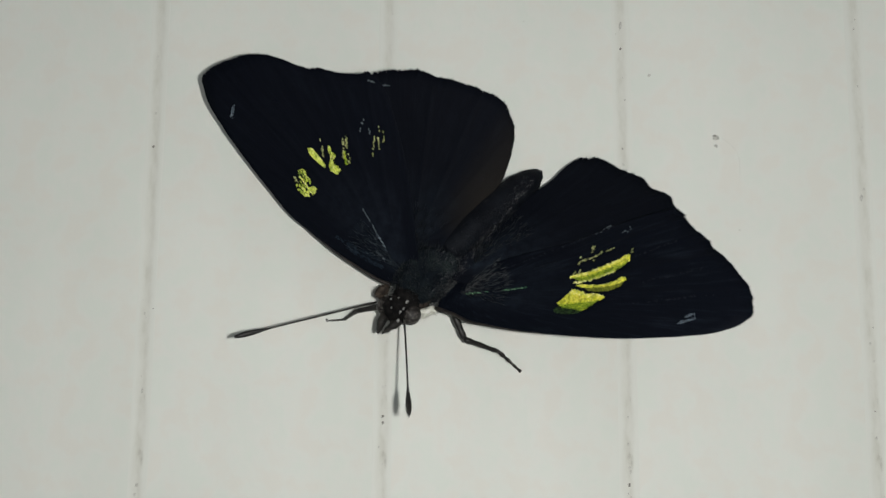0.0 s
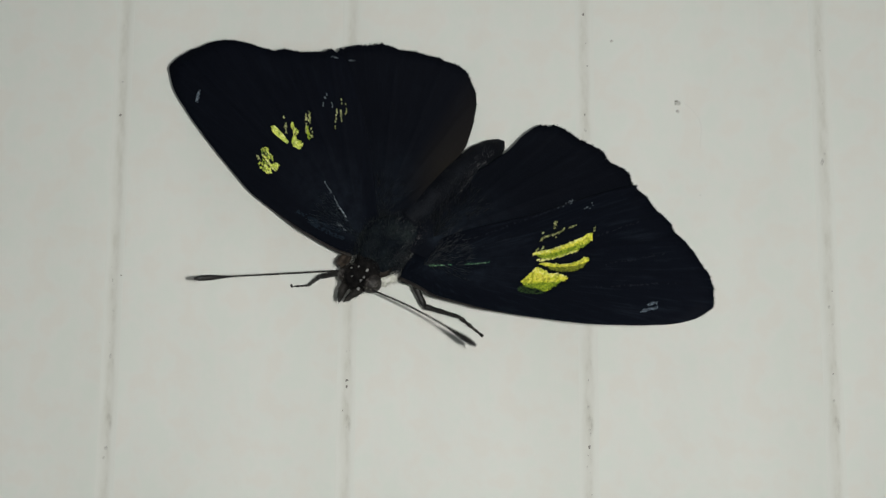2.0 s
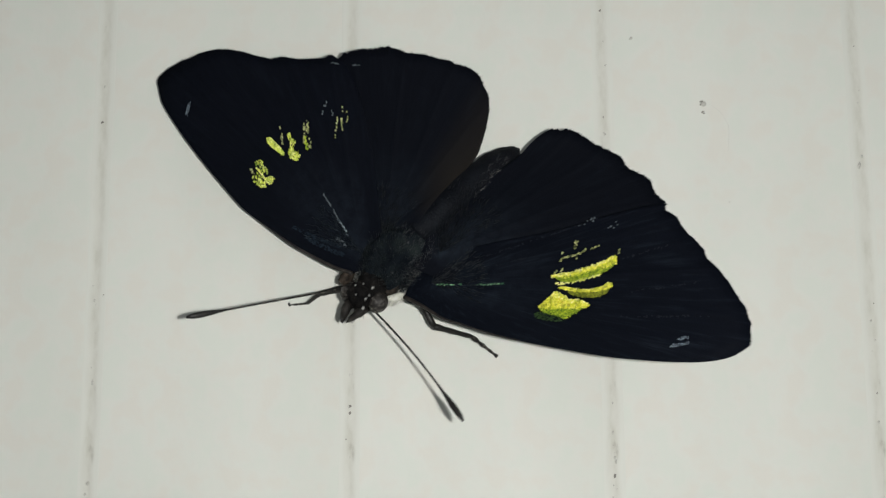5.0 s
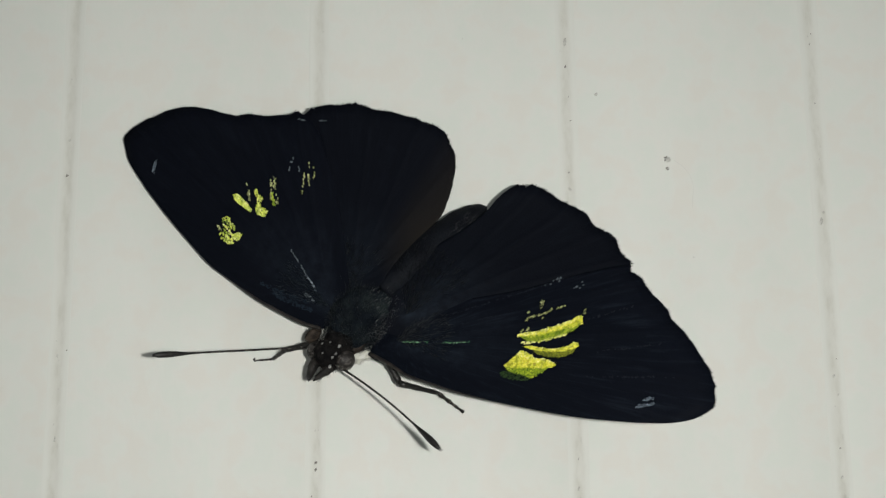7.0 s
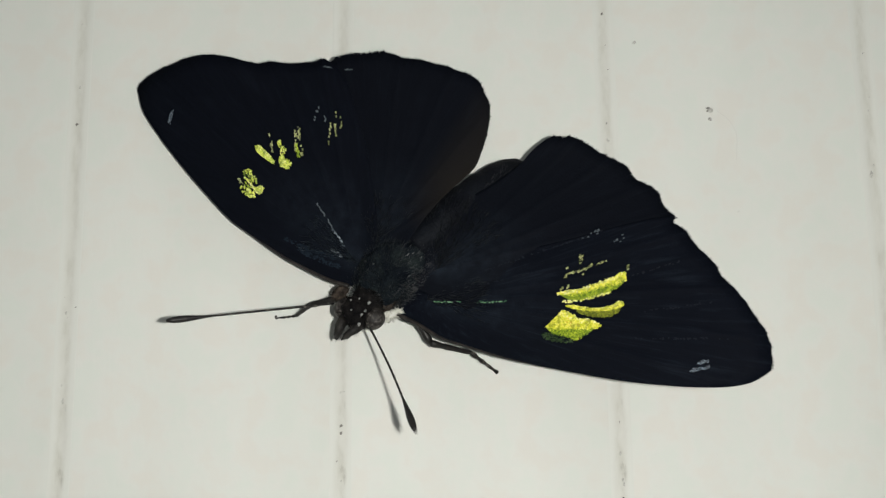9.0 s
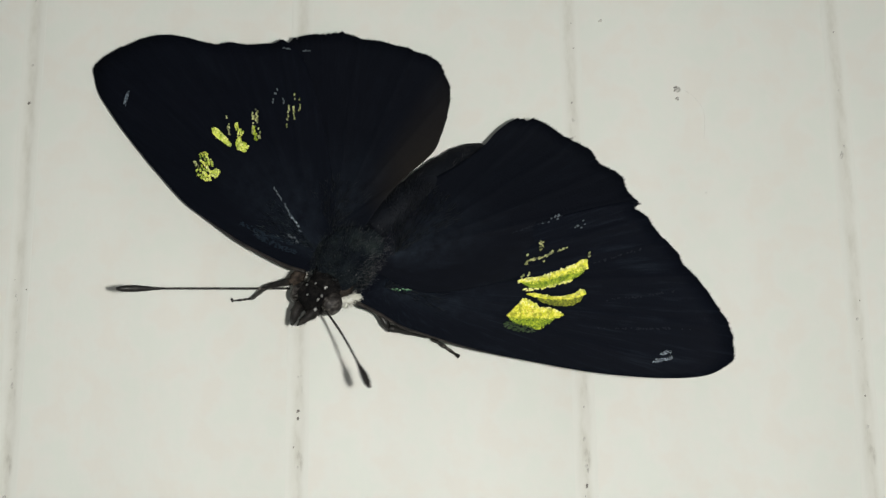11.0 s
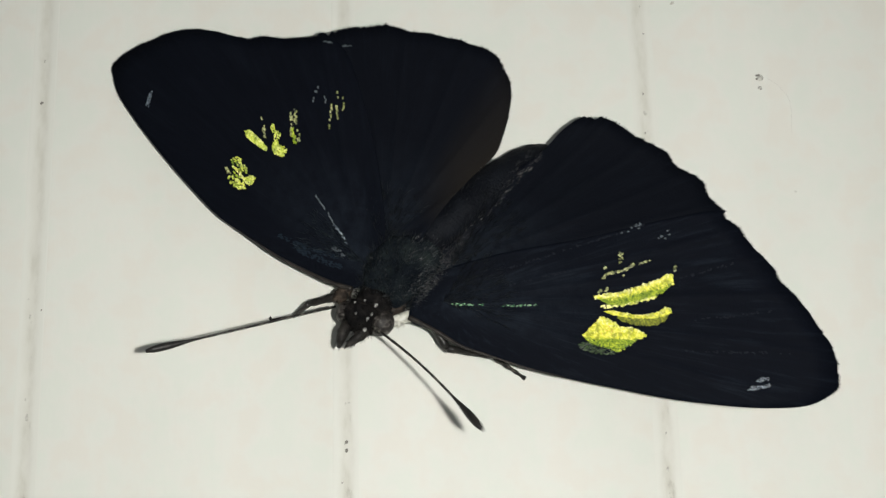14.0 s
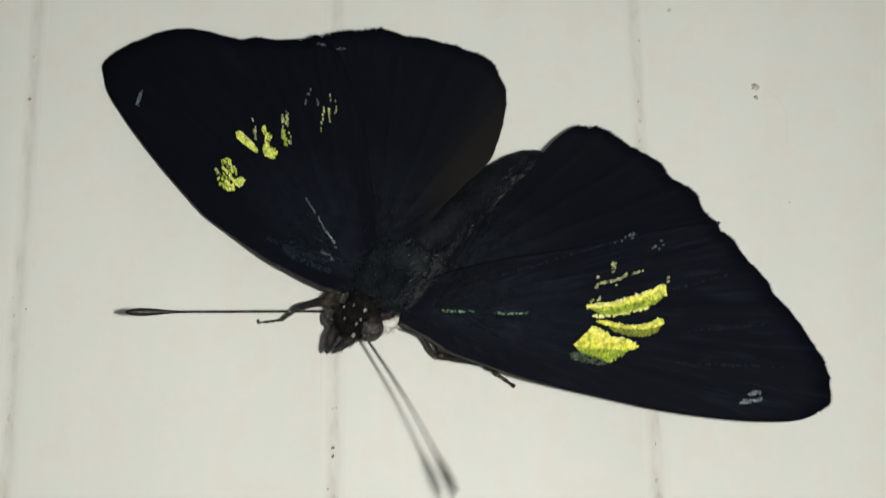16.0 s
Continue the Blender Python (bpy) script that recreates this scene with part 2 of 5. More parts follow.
MAUVE_HAIR = bright_scales("mauve_grey_hair", [(0.005, 0.0055, 0.0072), (0.013, 0.0125, 0.0155), (0.058, 0.053, 0.060)], (0.5, 0.5, 0.5))
HAIR = bright_scales("grey_hair", [(0.0050, 0.0070, 0.0105), (0.0090, 0.0122, 0.0155), (0.023, 0.029, 0.031)], (0.6, 0.6, 0.6))
YELLOW = bright_scales("yellow_scales", [(0.50, 0.52, 0.015), (0.82, 0.78, 0.05), (0.92, 0.84, 0.20)], (0.45, 0.50, 0.25))
CREAM = bright_scales("pale_yellow_scales", [(0.62, 0.62, 0.10), (0.86, 0.83, 0.26), (0.94, 0.88, 0.48)], (0.55, 0.58, 0.45))
LIME = bright_scales("lime_scales", [(0.10, 0.17, 0.007), (0.25, 0.35, 0.012), (0.54, 0.60, 0.05)], (0.5, 0.6, 0.35))
BLUE_HAIR = bright_scales("blue_black_hair", [(0.006, 0.009, 0.014), (0.012, 0.018, 0.027), (0.045, 0.060, 0.074)], (0.5, 0.5, 0.5))
DARK_HAIR = bright_scales("black_hair", [(0.0040, 0.0052, 0.0080), (0.0075, 0.0098, 0.0135), (0.024, 0.027, 0.031)], (0.5, 0.5, 0.5))
LEMON = bright_scales("lemon_scales", [(0.36, 0.46, 0.02), (0.70, 0.74, 0.09), (0.86, 0.87, 0.32)], (0.4, 0.48, 0.25))
AMBER = bright_scales("amber_scales", [(0.62, 0.42, 0.03), (0.86, 0.62, 0.08), (0.92, 0.76, 0.30)], (0.6, 0.5, 0.3))
OLIVE = bright_scales("olive_scales", [(0.07, 0.085, 0.005), (0.17, 0.19, 0.012), (0.36, 0.38, 0.03)], (0.55, 0.6, 0.4))
SPARSE = bright_scales("pale_olive_scales", [(0.03, 0.034, 0.012), (0.17, 0.18, 0.06), (0.60, 0.60, 0.28)], (0.35, 0.37, 0.3))
WHITE = bright_scales("white_hair", [(0.40, 0.39, 0.37), (0.58, 0.57, 0.54), (0.70, 0.69, 0.66)], (0.8, 0.8, 0.8))
TICK = bright_scales("pale_blue_scales", [(0.04, 0.054, 0.078), (0.10, 0.128, 0.175), (0.21, 0.25, 0.32)], (0.5, 0.5, 0.5))
GREEN = bright_scales("green_glint_scales", [(0.02, 0.09, 0.04), (0.08, 0.24, 0.12), (0.24, 0.36, 0.24)], (0.4, 0.5, 0.45))
LEAF = bright_scales("dark_green_scales", [(0.004, 0.014, 0.003), (0.012, 0.034, 0.005), (0.034, 0.072, 0.010)], (0.5, 0.6, 0.4))

# ---------------------------------------------------------------- helpers for meshes


def mesh_from(name, verts, faces, mat, smooth=True, uvs=None):
    me = bpy.data.meshes.new(name)
    me.from_pydata([tuple(v) for v in verts], [], faces)
    me.materials.append(mat)
    if uvs:
        layer = me.uv_layers.new(name="UVMap")
        for loop in me.loops:
            layer.data[loop.index].uv = uvs[loop.vertex_index]
    for p in me.polygons:
        p.use_smooth = smooth
    me.update()
    return me


def part(name, me, parent, label="", kind=""):
    ob = new(name, me)
    ob.parent = parent
    return tagged(ob, label=label, kind=kind)


def tube(points, radii, sides=10):
    """Verts and faces of a round bar through points, closed at both ends."""
    pts = [Vector(p) for p in points]
    verts, faces = [], []
    up = Vector((0.13, -0.9, 0.31)).normalized()
    for i, p in enumerate(pts):
        d = (pts[min(i + 1, len(pts) - 1)] - pts[max(i - 1, 0)]).normalized()
        a = d.cross(up).normalized()
        b = d.cross(a)
        for k in range(sides):
            w = 2 * math.pi * k / sides
            verts.append(p + (a * math.cos(w) + b * math.sin(w)) * radii[i])
    for i in range(len(pts) - 1):
        for k in range(sides):
            k2 = (k + 1) % sides
            faces.append((i * sides + k, i * sides + k2, (i + 1) * sides + k2, (i + 1) * sides + k))
    faces.append(tuple(range(sides))[::-1])
    faces.append(tuple((len(pts) - 1) * sides + k for k in range(sides)))
    return verts, faces


def blob(center, axes, rings=16, sides=24, lump=0.0, seed=0.0):
    """An ellipsoid with three given half axes (vectors) and slight lumps."""
    c, (ax, ay, az) = Vector(center), [Vector(a) for a in axes]
    verts, faces = [c + az], []
    for i in range(1, rings):
        u = math.pi * i / rings
        for k in range(sides):
            w = 2 * math.pi * k / sides
            d = Vector((math.sin(u) * math.cos(w), math.sin(u) * math.sin(w), math.cos(u)))
            s = 1 + lump * noise.noise(d * 2.3 + Vector((seed, 0, 0)))
            verts.append(c + (ax * d.x + ay * d.y + az * d.z) * s)
    verts.append(c - az)
    last = len(verts) - 1
    for k in range(sides):
        faces.append((0, 1 + k, 1 + (k + 1) % sides))
        faces.append((last, last - 1 - k, last - 1 - (k + 1) % sides))
    for i in range(rings - 2):
        for k in range(sides):
            k2 = (k + 1) % sides
            a = 1 + i * sides
            faces.append((a + k, a + sides + k, a + sides + k2, a + k2))
    return verts, faces


def joined(pieces):
    verts, faces = [], []
    for v, f in pieces:
        n = len(verts)
        verts += v
        faces += [tuple(i + n for i in q) for q in f]
    return verts, faces


def spline(points, steps, closed=True):
    """Points on a Catmull-Rom curve through the given ones."""
    pts = [np.array(p, float) for p in points]
    n, out = len(pts), []
    for i in range(n if closed else n - 1):
        if closed:
            p0, p1, p2, p3 = pts[i - 1], pts[i], pts[(i + 1) % n], pts[(i + 2) % n]
        else:
            p0, p1, p2, p3 = pts[max(i - 1, 0)], pts[i], pts[i + 1], pts[min(i + 2, n - 1)]
        for s in range(steps):
            u = s / steps
            out.append(0.5 * (2 * p1 + (p2 - p0) * u + (2 * p0 - 5 * p1 + 4 * p2 - p3) * u * u + (3 * p1 - p0 - 3 * p2 + p3) * u**3))
    if not closed:
        out.append(pts[-1])
    return out


# ---------------------------------------------------------------- the boarded wall
wall = tagged(new("wall_south"), "old white painted wall of narrow upright boards with grimy joints", "wall", kind="structure")
wall.location = (0, 0, LIFT)


def board_mesh(width, height, depth):
    """One upright board with softly rounded front edges; its front face lies in y = 0."""
    w = width / 2
    lip = [(0.0, 0.20), (0.2, 0.11), (0.4, 0.06), (0.6, 0.028), (0.8, 0.01), (1.1, 0.0), (1.6, 0.0)]
    prof = [(-w, depth)] + [(-w + x, y) for x, y in lip] + [(w - x, y) for x, y in lip[::-1]] + [(w, depth)]
    n, verts, faces = len(prof), [], []
    rows = 24
    for j in range(rows + 1):
        for x, y in prof:
            verts.append((x * MM, y * MM, (j / rows - 0.5) * height * MM))
    for j in range(rows):
        for i in range(n - 1):
            a = j * n + i
            faces.append((a, a + 1, a + n + 1, a + n))
    faces.append(tuple(range(n)))
    faces.append(tuple(rows * n + i for i in range(n))[::-1])
    return mesh_from("board", verts, faces, PAINT)


BOARD = board_mesh(PITCH - 0.36, 2600, 9)


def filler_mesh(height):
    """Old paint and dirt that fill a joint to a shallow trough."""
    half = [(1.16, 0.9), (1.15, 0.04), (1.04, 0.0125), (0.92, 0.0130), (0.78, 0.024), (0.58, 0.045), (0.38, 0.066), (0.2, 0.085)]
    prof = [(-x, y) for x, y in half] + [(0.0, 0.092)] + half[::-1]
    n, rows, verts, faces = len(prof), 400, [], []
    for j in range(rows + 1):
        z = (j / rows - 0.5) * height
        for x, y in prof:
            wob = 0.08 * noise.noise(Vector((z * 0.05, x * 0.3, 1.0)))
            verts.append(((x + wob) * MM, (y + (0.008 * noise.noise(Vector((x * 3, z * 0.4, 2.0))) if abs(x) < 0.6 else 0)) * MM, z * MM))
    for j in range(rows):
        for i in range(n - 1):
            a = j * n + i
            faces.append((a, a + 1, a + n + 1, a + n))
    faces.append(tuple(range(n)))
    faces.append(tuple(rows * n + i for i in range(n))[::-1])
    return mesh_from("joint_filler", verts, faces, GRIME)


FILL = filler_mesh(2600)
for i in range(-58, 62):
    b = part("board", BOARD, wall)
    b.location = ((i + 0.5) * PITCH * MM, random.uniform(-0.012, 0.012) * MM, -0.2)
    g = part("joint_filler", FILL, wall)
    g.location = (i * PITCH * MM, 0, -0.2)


def fleck(name, x, z, size, tall, mat, seed):
    """A thin uneven crumb that sticks to the paint."""
    v, f = blob((0, 0, 0), ((size * 0.66 * MM, 0, 0.1 * size * MM), (0, 0.05 * MM, 0), (0.08 * tall * MM, 0, tall * 0.6 * MM)), 10, 20, 0.8, seed)
    ob = part(name, mesh_from(name, v, f, mat), wall)
    ob.location = (x * MM, 0.075 * MM if abs(x - PITCH * round(x / PITCH)) < 0.25 else 0, z * MM)
    return ob


# crumbs and fainter dirt: x, z, half width, half height
for n, (x, z, a, b) in enumerate([(-0.1, 0.0, 0.2, 0.2), (25.0, -28.5, 0.2, 0.2), (25.02, -29.15, 0.15, 0.24), (59.74, 1.2, 0.26, 0.15), (59.82, 0.12, 0.2, 0.17),
                                  (59.92, -0.02, 0.12, 0.11), (59.65, 0.9, 0.14, 0.16), (50.0, 10.9, 0.12, 0.2), (50.05, -35.2, 0.14, 0.3)]):
    fleck("dirt_crumb", x, z, a, b, SPECK, n * 3.7)
for n, (x, z, a, b) in enumerate([(0.0, 3.7, 0.14, 0.2), (0.0, -35.6, 0.2, 0.3), (-0.2, -36.6, 0.15, 0.25), (50.1, -2.0, 0.16, 0.16), (50.0, -31.2, 0.14, 0.3),
                                  (50.1, -33.5, 0.14, 0.2), (74.9, -20.8, 0.14, 0.2), (75.1, -4.6, 0.12, 0.2), (75.0, -30.4, 0.14, 0.25),
                                  (-0.1, -18.0, 0.12, 0.25), (0.05, -26.0, 0.14, 0.4), (24.95, -25.5, 0.08, 0.16), (50.0, 13.5, 0.2, 0.7),
                                  (53.0, 7.9, 0.24, 0.22), (59.93, 0.95, 0.36, 0.36), (59.85, 0.1, 0.22, 0.24), (62.0, -9.0, 0.1, 0.1), (39.6, 14.0, 0.08, 0.1),
                                  (14.0, -6.5, 0.12, 0.06), (74.8, -5.5, 0.2, 0.6), (50.2, -33.9, 0.12, 0.3)]):
    fleck("grey_smudge", x, z, a, b, SMUDGE, 40 + n * 2.9)
# tiny specks along the joints in view
for n in range(46):
    j = random.choice((0, 1, 2, 2, 3, 3))
    fleck("dirt_speck", j * PITCH + random.gauss(0, 0.22), random.uniform(-40, 16), random.uniform(0.05, 0.10), random.uniform(0.06, 0.16),
          SMUDGE if n % 3 else SPECK, 90 + n * 1.3)
strand = spline([(60.5, -0.09, 0.9), (61.5, -0.12, 0.05), (62.25, -0.1, -1.4), (62.1, -0.07, -3.9)], 6, False)
v, f = tube([p * MM for p in strand], [0.008 * MM] * len(strand), 5)
part("stray_hair", mesh_from("stray_hair", v, f, SMUDGE), wall, "thin grey hair stuck to the paint")



def slab(name, size, mat):
    w2, d2, h2 = (s / 2 for s in size)
    vs = [(x, y, z) for x in (-w2, w2) for y in (-d2, d2) for z in (-h2, h2)]
    fs = [(0, 1, 3, 2), (4, 6, 7, 5), (0, 4, 5, 1), (2, 3, 7, 6), (0, 2, 6, 4), (1, 5, 7, 3)]
    return mesh_from(name, vs, fs, mat, False)


# unseen slab added behind the boards to keep light from coming through
light_stop = part("light_stop_slab", slab("light_stop_slab", (3.0, 0.1, 2.6), PLASTER), wall)
light_stop.location = (0.05, 0.0595, -0.2)
ground = tagged(new("ground", slab("ground", (120, 120, 0.1), PLASTER)), "plain pale ground before the wall", "ground", kind="structure")
ground.location = (0, 0, -0.05)

# ---------------------------------------------------------------- the butterfly
ROOT = (29.5, 0.0, -15.7)
butterfly = tagged(new("butterfly"), "black butterfly with yellow-green wing bands resting open-winged on the boards", "butterfly")
butterfly.location = at(*ROOT)


def rel(x, y, z):
    """A place in mm on the wall, in the butterfly's own space."""
    return Vector((x - ROOT[0], y - ROOT[1], z - ROOT[2])) * MM


HINGE_LEFT, HINGE_RIGHT = (28.0, -5.6, -14.5), (32.0, -5.53, -16.5)
SLOPE_LEFT, SLOPE_RIGHT = 0.20, 0.11


class Plane:
    """A wing's own plane: a across, b up the wall, h out towards the viewer, in mm from its hinge."""

    def __init__(self, slope):
        self.e1 = Vector((1, -slope, 0)).normalized()
        self.n = Vector((-slope, -1, 0)).normalized()

    def at(self, a, b, h=0.0):
        return (self.e1 * a + Vector((0, 0, b)) + self.n * h) * MM


LEFT, RIGHT = Plane(SLOPE_LEFT), Plane(SLOPE_RIGHT)


def relief(ang, s, far, veins, a, b, lift, droop=0.0):
    """Height of the wing's skin: veins stand up, cells between them sag, the whole is a little wavy; droop: how far the rear sinks to the wall."""
    u = min(max((b - 1.0) / 10.0, 0.0), 1.0)
    h = lift - droop * u * u * (3 - 2 * u)
    for v in veins:
        d = abs((ang - v + math.pi) % (2 * math.pi) - math.pi) * far * s
        h += 0.06 * math.exp(-(d / 0.3) ** 2) * min(1, 3 * s)
    return h + 0.35 * noise.noise(Vector((a * 0.11, b * 0.11, lift))) * s + 0.06 * noise.noise(Vector((a * 0.6, b * 0.6, 3)))


def wing(name, outline, hub, plane, lift, veins, mat, rough_from, rough_to, label, droop=0.0):
    """A thin wing of a fan of cells from its root (hub) to its outline, with a frayed margin between two steps of the outline."""
    edge = spline(outline, 9)
    n, m = len(edge), 16
    rim = []
    for i, p in enumerate(edge):
        k = i / 9
        q = np.array(p)
        if rough_from <= k <= rough_to:
            d = q - np.array(hub)
            q = q + d / np.linalg.norm(d) * (0.10 * noise.noise(Vector((k * 2.1, lift, 1))) + 0.07 * noise.noise(Vector((k * 6.0, lift, 5)))
                                             + random.uniform(-0.035, 0.035))
        rim.append(q)
    verts, uvs, faces = [], [], []
    for side in (0, 1):
        base = len(verts)
        verts.append(plane.at(*hub, lift - 0.09 * side))
        uvs.append((0.5, 0))
        for j in range(1, m + 1):
            s = j / m
            for i, q in enumerate(rim):
                a, b = hub[0] + (q[0] - hub[0]) * s, hub[1] + (q[1] - hub[1]) * s
                ang, far = math.atan2(q[1] - hub[1], q[0] - hub[0]), math.hypot(q[0] - hub[0], q[1] - hub[1])
                h = relief(ang, s, far, veins, a, b, lift, droop) - 0.09 * side * (1 if j < m else 0.3)
                verts.append(plane.at(a, b, h))
                uvs.append((i / n, s))
        for i in range(n):
            i2 = (i + 1) % n
            tri = (base, base + 1 + i, base + 1 + i2)
            faces.append(tri if side else tri[::-1])
            for j in range(m - 1):
                q4 = (base + 1 + j * n + i, base + 1 + (j + 1) * n + i, base + 1 + (j + 1) * n + i2, base + 1 + j * n + i2)
                faces.append(q4 if side else q4[::-1])
    half = 1 + n * m
    for i in range(n):
        i2 = (i + 1) % n
        a, b = 1 + (m - 1) * n + i, 1 + (m - 1) * n + i2
        faces.append((a, b, half + b, half + a))
    ob = part(name, mesh_from(name, verts, faces, mat, True, uvs), butterfly, label)
    # short hairs of the margin
    hv, hf = [], []
    for i in range(int(rough_from * 9), int(rough_to * 9)):
        for _ in range(5):
            u = random.random()
            p = np.array(rim[i % n]) * (1 - u) + np.array(rim[(i + 1) % n]) * u
            t = np.array(rim[(i + 1) % n]) - np.array(rim[i % n])
            t = t / (np.linalg.norm(t) + 1e-9)
            out = p - np.array(hub)
            out = out / np.linalg.norm(out) + t * random.uniform(-0.5, 0.5)
            ang, far = math.atan2(p[1] - hub[1], p[0] - hub[0]), math.hypot(*(p - np.array(hub)))
            h = relief(ang, 1.0, far, veins, p[0], p[1], lift, droop) - 0.03
            w, ln = random.uniform(0.025, 0.045), random.uniform(0.05, 0.2)
            p0 = p - out * 0.08
            k = len(hv)
            hv += [plane.at(*(p0 - t * w), h), plane.at(*(p0 + t * w), h), plane.at(*(p + out * ln), h + random.uniform(-0.1, 0.1)),
                   plane.at(*p0, h + 0.04)]
            hf += [(k, k + 1, k + 3), (k, k + 3, k + 2), (k + 3, k + 1, k + 2), (k, k + 2, k + 1)]
    part("fringe", mesh_from("fringe", hv, hf, mat, False, [(0.5, 0.5)] * len(hv)), ob, "short dark hairs along the margin", "stuff")
    return ob, hub, veins, lift


def inside(x, y, poly):
    hit = False
    for (x1, y1), (x2, y2) in zip(poly, poly[1:] + poly[:1]):
        if (y1 > y) != (y2 > y) and x < (x2 - x1) * (y - y1) / (y2 - y1) + x1:
            hit = not hit
    return hit


def scales(name, made, plane, poly, fill, mat, label, size=0.15, along=(1, 0), fade=0.0, tilt=0.5):
    """A patch of overlapping wing scales inside a drawn outline. fill: the share of places that carry a scale."""
    ob, hub, veins, lift = made
    xs, ys = [p[0] for p in poly], [p[1] for p in poly]
    d = np.array(along, float) / np.hypot(*along)
    e = np.array((-d[1], d[0]))
    v, f = [], []
    step = size * (0.48 if fill > 0.75 else 0.62)
    y = min(ys)
    while y <= max(ys):
        x = min(xs)
        while x <= max(xs):
            p = np.array((x + random.uniform(-0.5, 0.5) * size, y + random.uniform(-0.5, 0.5) * size))
            keep = fill * (1 - fade * (0.5 + 0.5 * noise.noise(Vector((p[0] * 1.6, p[1] * 1.6, 7)))) )
            if inside(*p, poly) and random.random() < keep:
                ang, far = math.atan2(p[1] - hub[1], p[0] - hub[0]), math.hypot(*(p - np.array(hub)))
                h = relief(ang, 0.6, far * 0.6, veins, p[0], p[1], lift) + 0.11
                w, ln = size * random.uniform(0.45, 0.65), size * random.uniform(0.6, 0.95)
                up = random.uniform(0.0, tilt) * size
                roll = random.uniform(-0.3, 0.3) * tilt * size
                k = len(v)
                v += [plane.at(*(p - d * ln - e * w * 0.7), h - roll), plane.at(*(p - d * ln + e * w * 0.7), h + roll),
                      plane.at(*(p + d * ln * 0.7 + e * w), h + up + roll), plane.at(*(p + d * ln), h + up),
                      plane.at(*(p + d * ln * 0.7 - e * w), h + up - roll)]
                f.append((k, k + 4, k + 3, k + 2, k + 1))
            x += step
        y += step
    return part(name, mesh_from(name, v, f, mat, False), ob, label, "stuff")


def band(points, width):
    """A thin outline along a line of points."""
    pts = [np.array(p, float) for p in points]
    up, down = [], []
    for i, p in enumerate(pts):
        t = pts[min(i + 1, len(pts) - 1)] - pts[max(i - 1, 0)]
        nrm = np.array((-t[1], t[0])) / np.linalg.norm(t)
        up.append(tuple(p + nrm * width))
        down.append(tuple(p - nrm * width))
    return up + down[::-1]


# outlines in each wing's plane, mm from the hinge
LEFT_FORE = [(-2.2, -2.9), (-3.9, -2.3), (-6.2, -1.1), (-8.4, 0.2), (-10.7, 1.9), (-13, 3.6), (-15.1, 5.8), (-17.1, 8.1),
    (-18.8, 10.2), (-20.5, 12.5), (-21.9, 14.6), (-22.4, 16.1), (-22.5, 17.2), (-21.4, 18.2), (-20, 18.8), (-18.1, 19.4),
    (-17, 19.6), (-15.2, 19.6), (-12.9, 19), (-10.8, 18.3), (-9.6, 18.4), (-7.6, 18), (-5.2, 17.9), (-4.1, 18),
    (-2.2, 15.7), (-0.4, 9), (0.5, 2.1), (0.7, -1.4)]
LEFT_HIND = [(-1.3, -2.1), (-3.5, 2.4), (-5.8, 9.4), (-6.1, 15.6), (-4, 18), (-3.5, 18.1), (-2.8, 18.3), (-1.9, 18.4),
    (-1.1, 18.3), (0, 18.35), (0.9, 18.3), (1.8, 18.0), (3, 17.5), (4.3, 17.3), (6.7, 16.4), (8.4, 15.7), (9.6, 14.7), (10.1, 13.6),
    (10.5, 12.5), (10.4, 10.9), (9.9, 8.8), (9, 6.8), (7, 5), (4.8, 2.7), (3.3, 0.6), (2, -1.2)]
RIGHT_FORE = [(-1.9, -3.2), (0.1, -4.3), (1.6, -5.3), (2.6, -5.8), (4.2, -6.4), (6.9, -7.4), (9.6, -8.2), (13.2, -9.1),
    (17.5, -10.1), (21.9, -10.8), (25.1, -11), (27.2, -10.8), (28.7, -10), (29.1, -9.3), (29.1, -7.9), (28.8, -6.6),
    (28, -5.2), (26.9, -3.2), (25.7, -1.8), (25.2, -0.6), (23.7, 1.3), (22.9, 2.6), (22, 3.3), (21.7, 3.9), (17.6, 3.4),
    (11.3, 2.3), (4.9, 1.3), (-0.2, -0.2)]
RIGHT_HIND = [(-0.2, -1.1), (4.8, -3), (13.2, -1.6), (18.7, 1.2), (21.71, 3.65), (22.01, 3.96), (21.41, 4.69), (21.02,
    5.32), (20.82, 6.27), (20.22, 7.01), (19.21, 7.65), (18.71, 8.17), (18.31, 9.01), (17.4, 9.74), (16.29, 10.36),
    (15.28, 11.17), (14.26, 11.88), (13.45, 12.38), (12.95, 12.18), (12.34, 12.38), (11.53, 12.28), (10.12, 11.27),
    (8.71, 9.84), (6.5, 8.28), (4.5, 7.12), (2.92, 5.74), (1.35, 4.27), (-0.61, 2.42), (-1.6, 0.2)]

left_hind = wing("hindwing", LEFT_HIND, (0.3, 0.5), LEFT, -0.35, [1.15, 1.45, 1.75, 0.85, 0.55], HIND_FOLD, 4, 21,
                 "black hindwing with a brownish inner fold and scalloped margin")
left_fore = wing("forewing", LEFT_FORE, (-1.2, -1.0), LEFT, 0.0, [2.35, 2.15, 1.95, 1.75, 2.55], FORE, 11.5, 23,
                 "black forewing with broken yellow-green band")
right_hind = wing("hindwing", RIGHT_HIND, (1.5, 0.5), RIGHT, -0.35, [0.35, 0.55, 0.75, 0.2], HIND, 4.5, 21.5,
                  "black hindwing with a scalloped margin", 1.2)
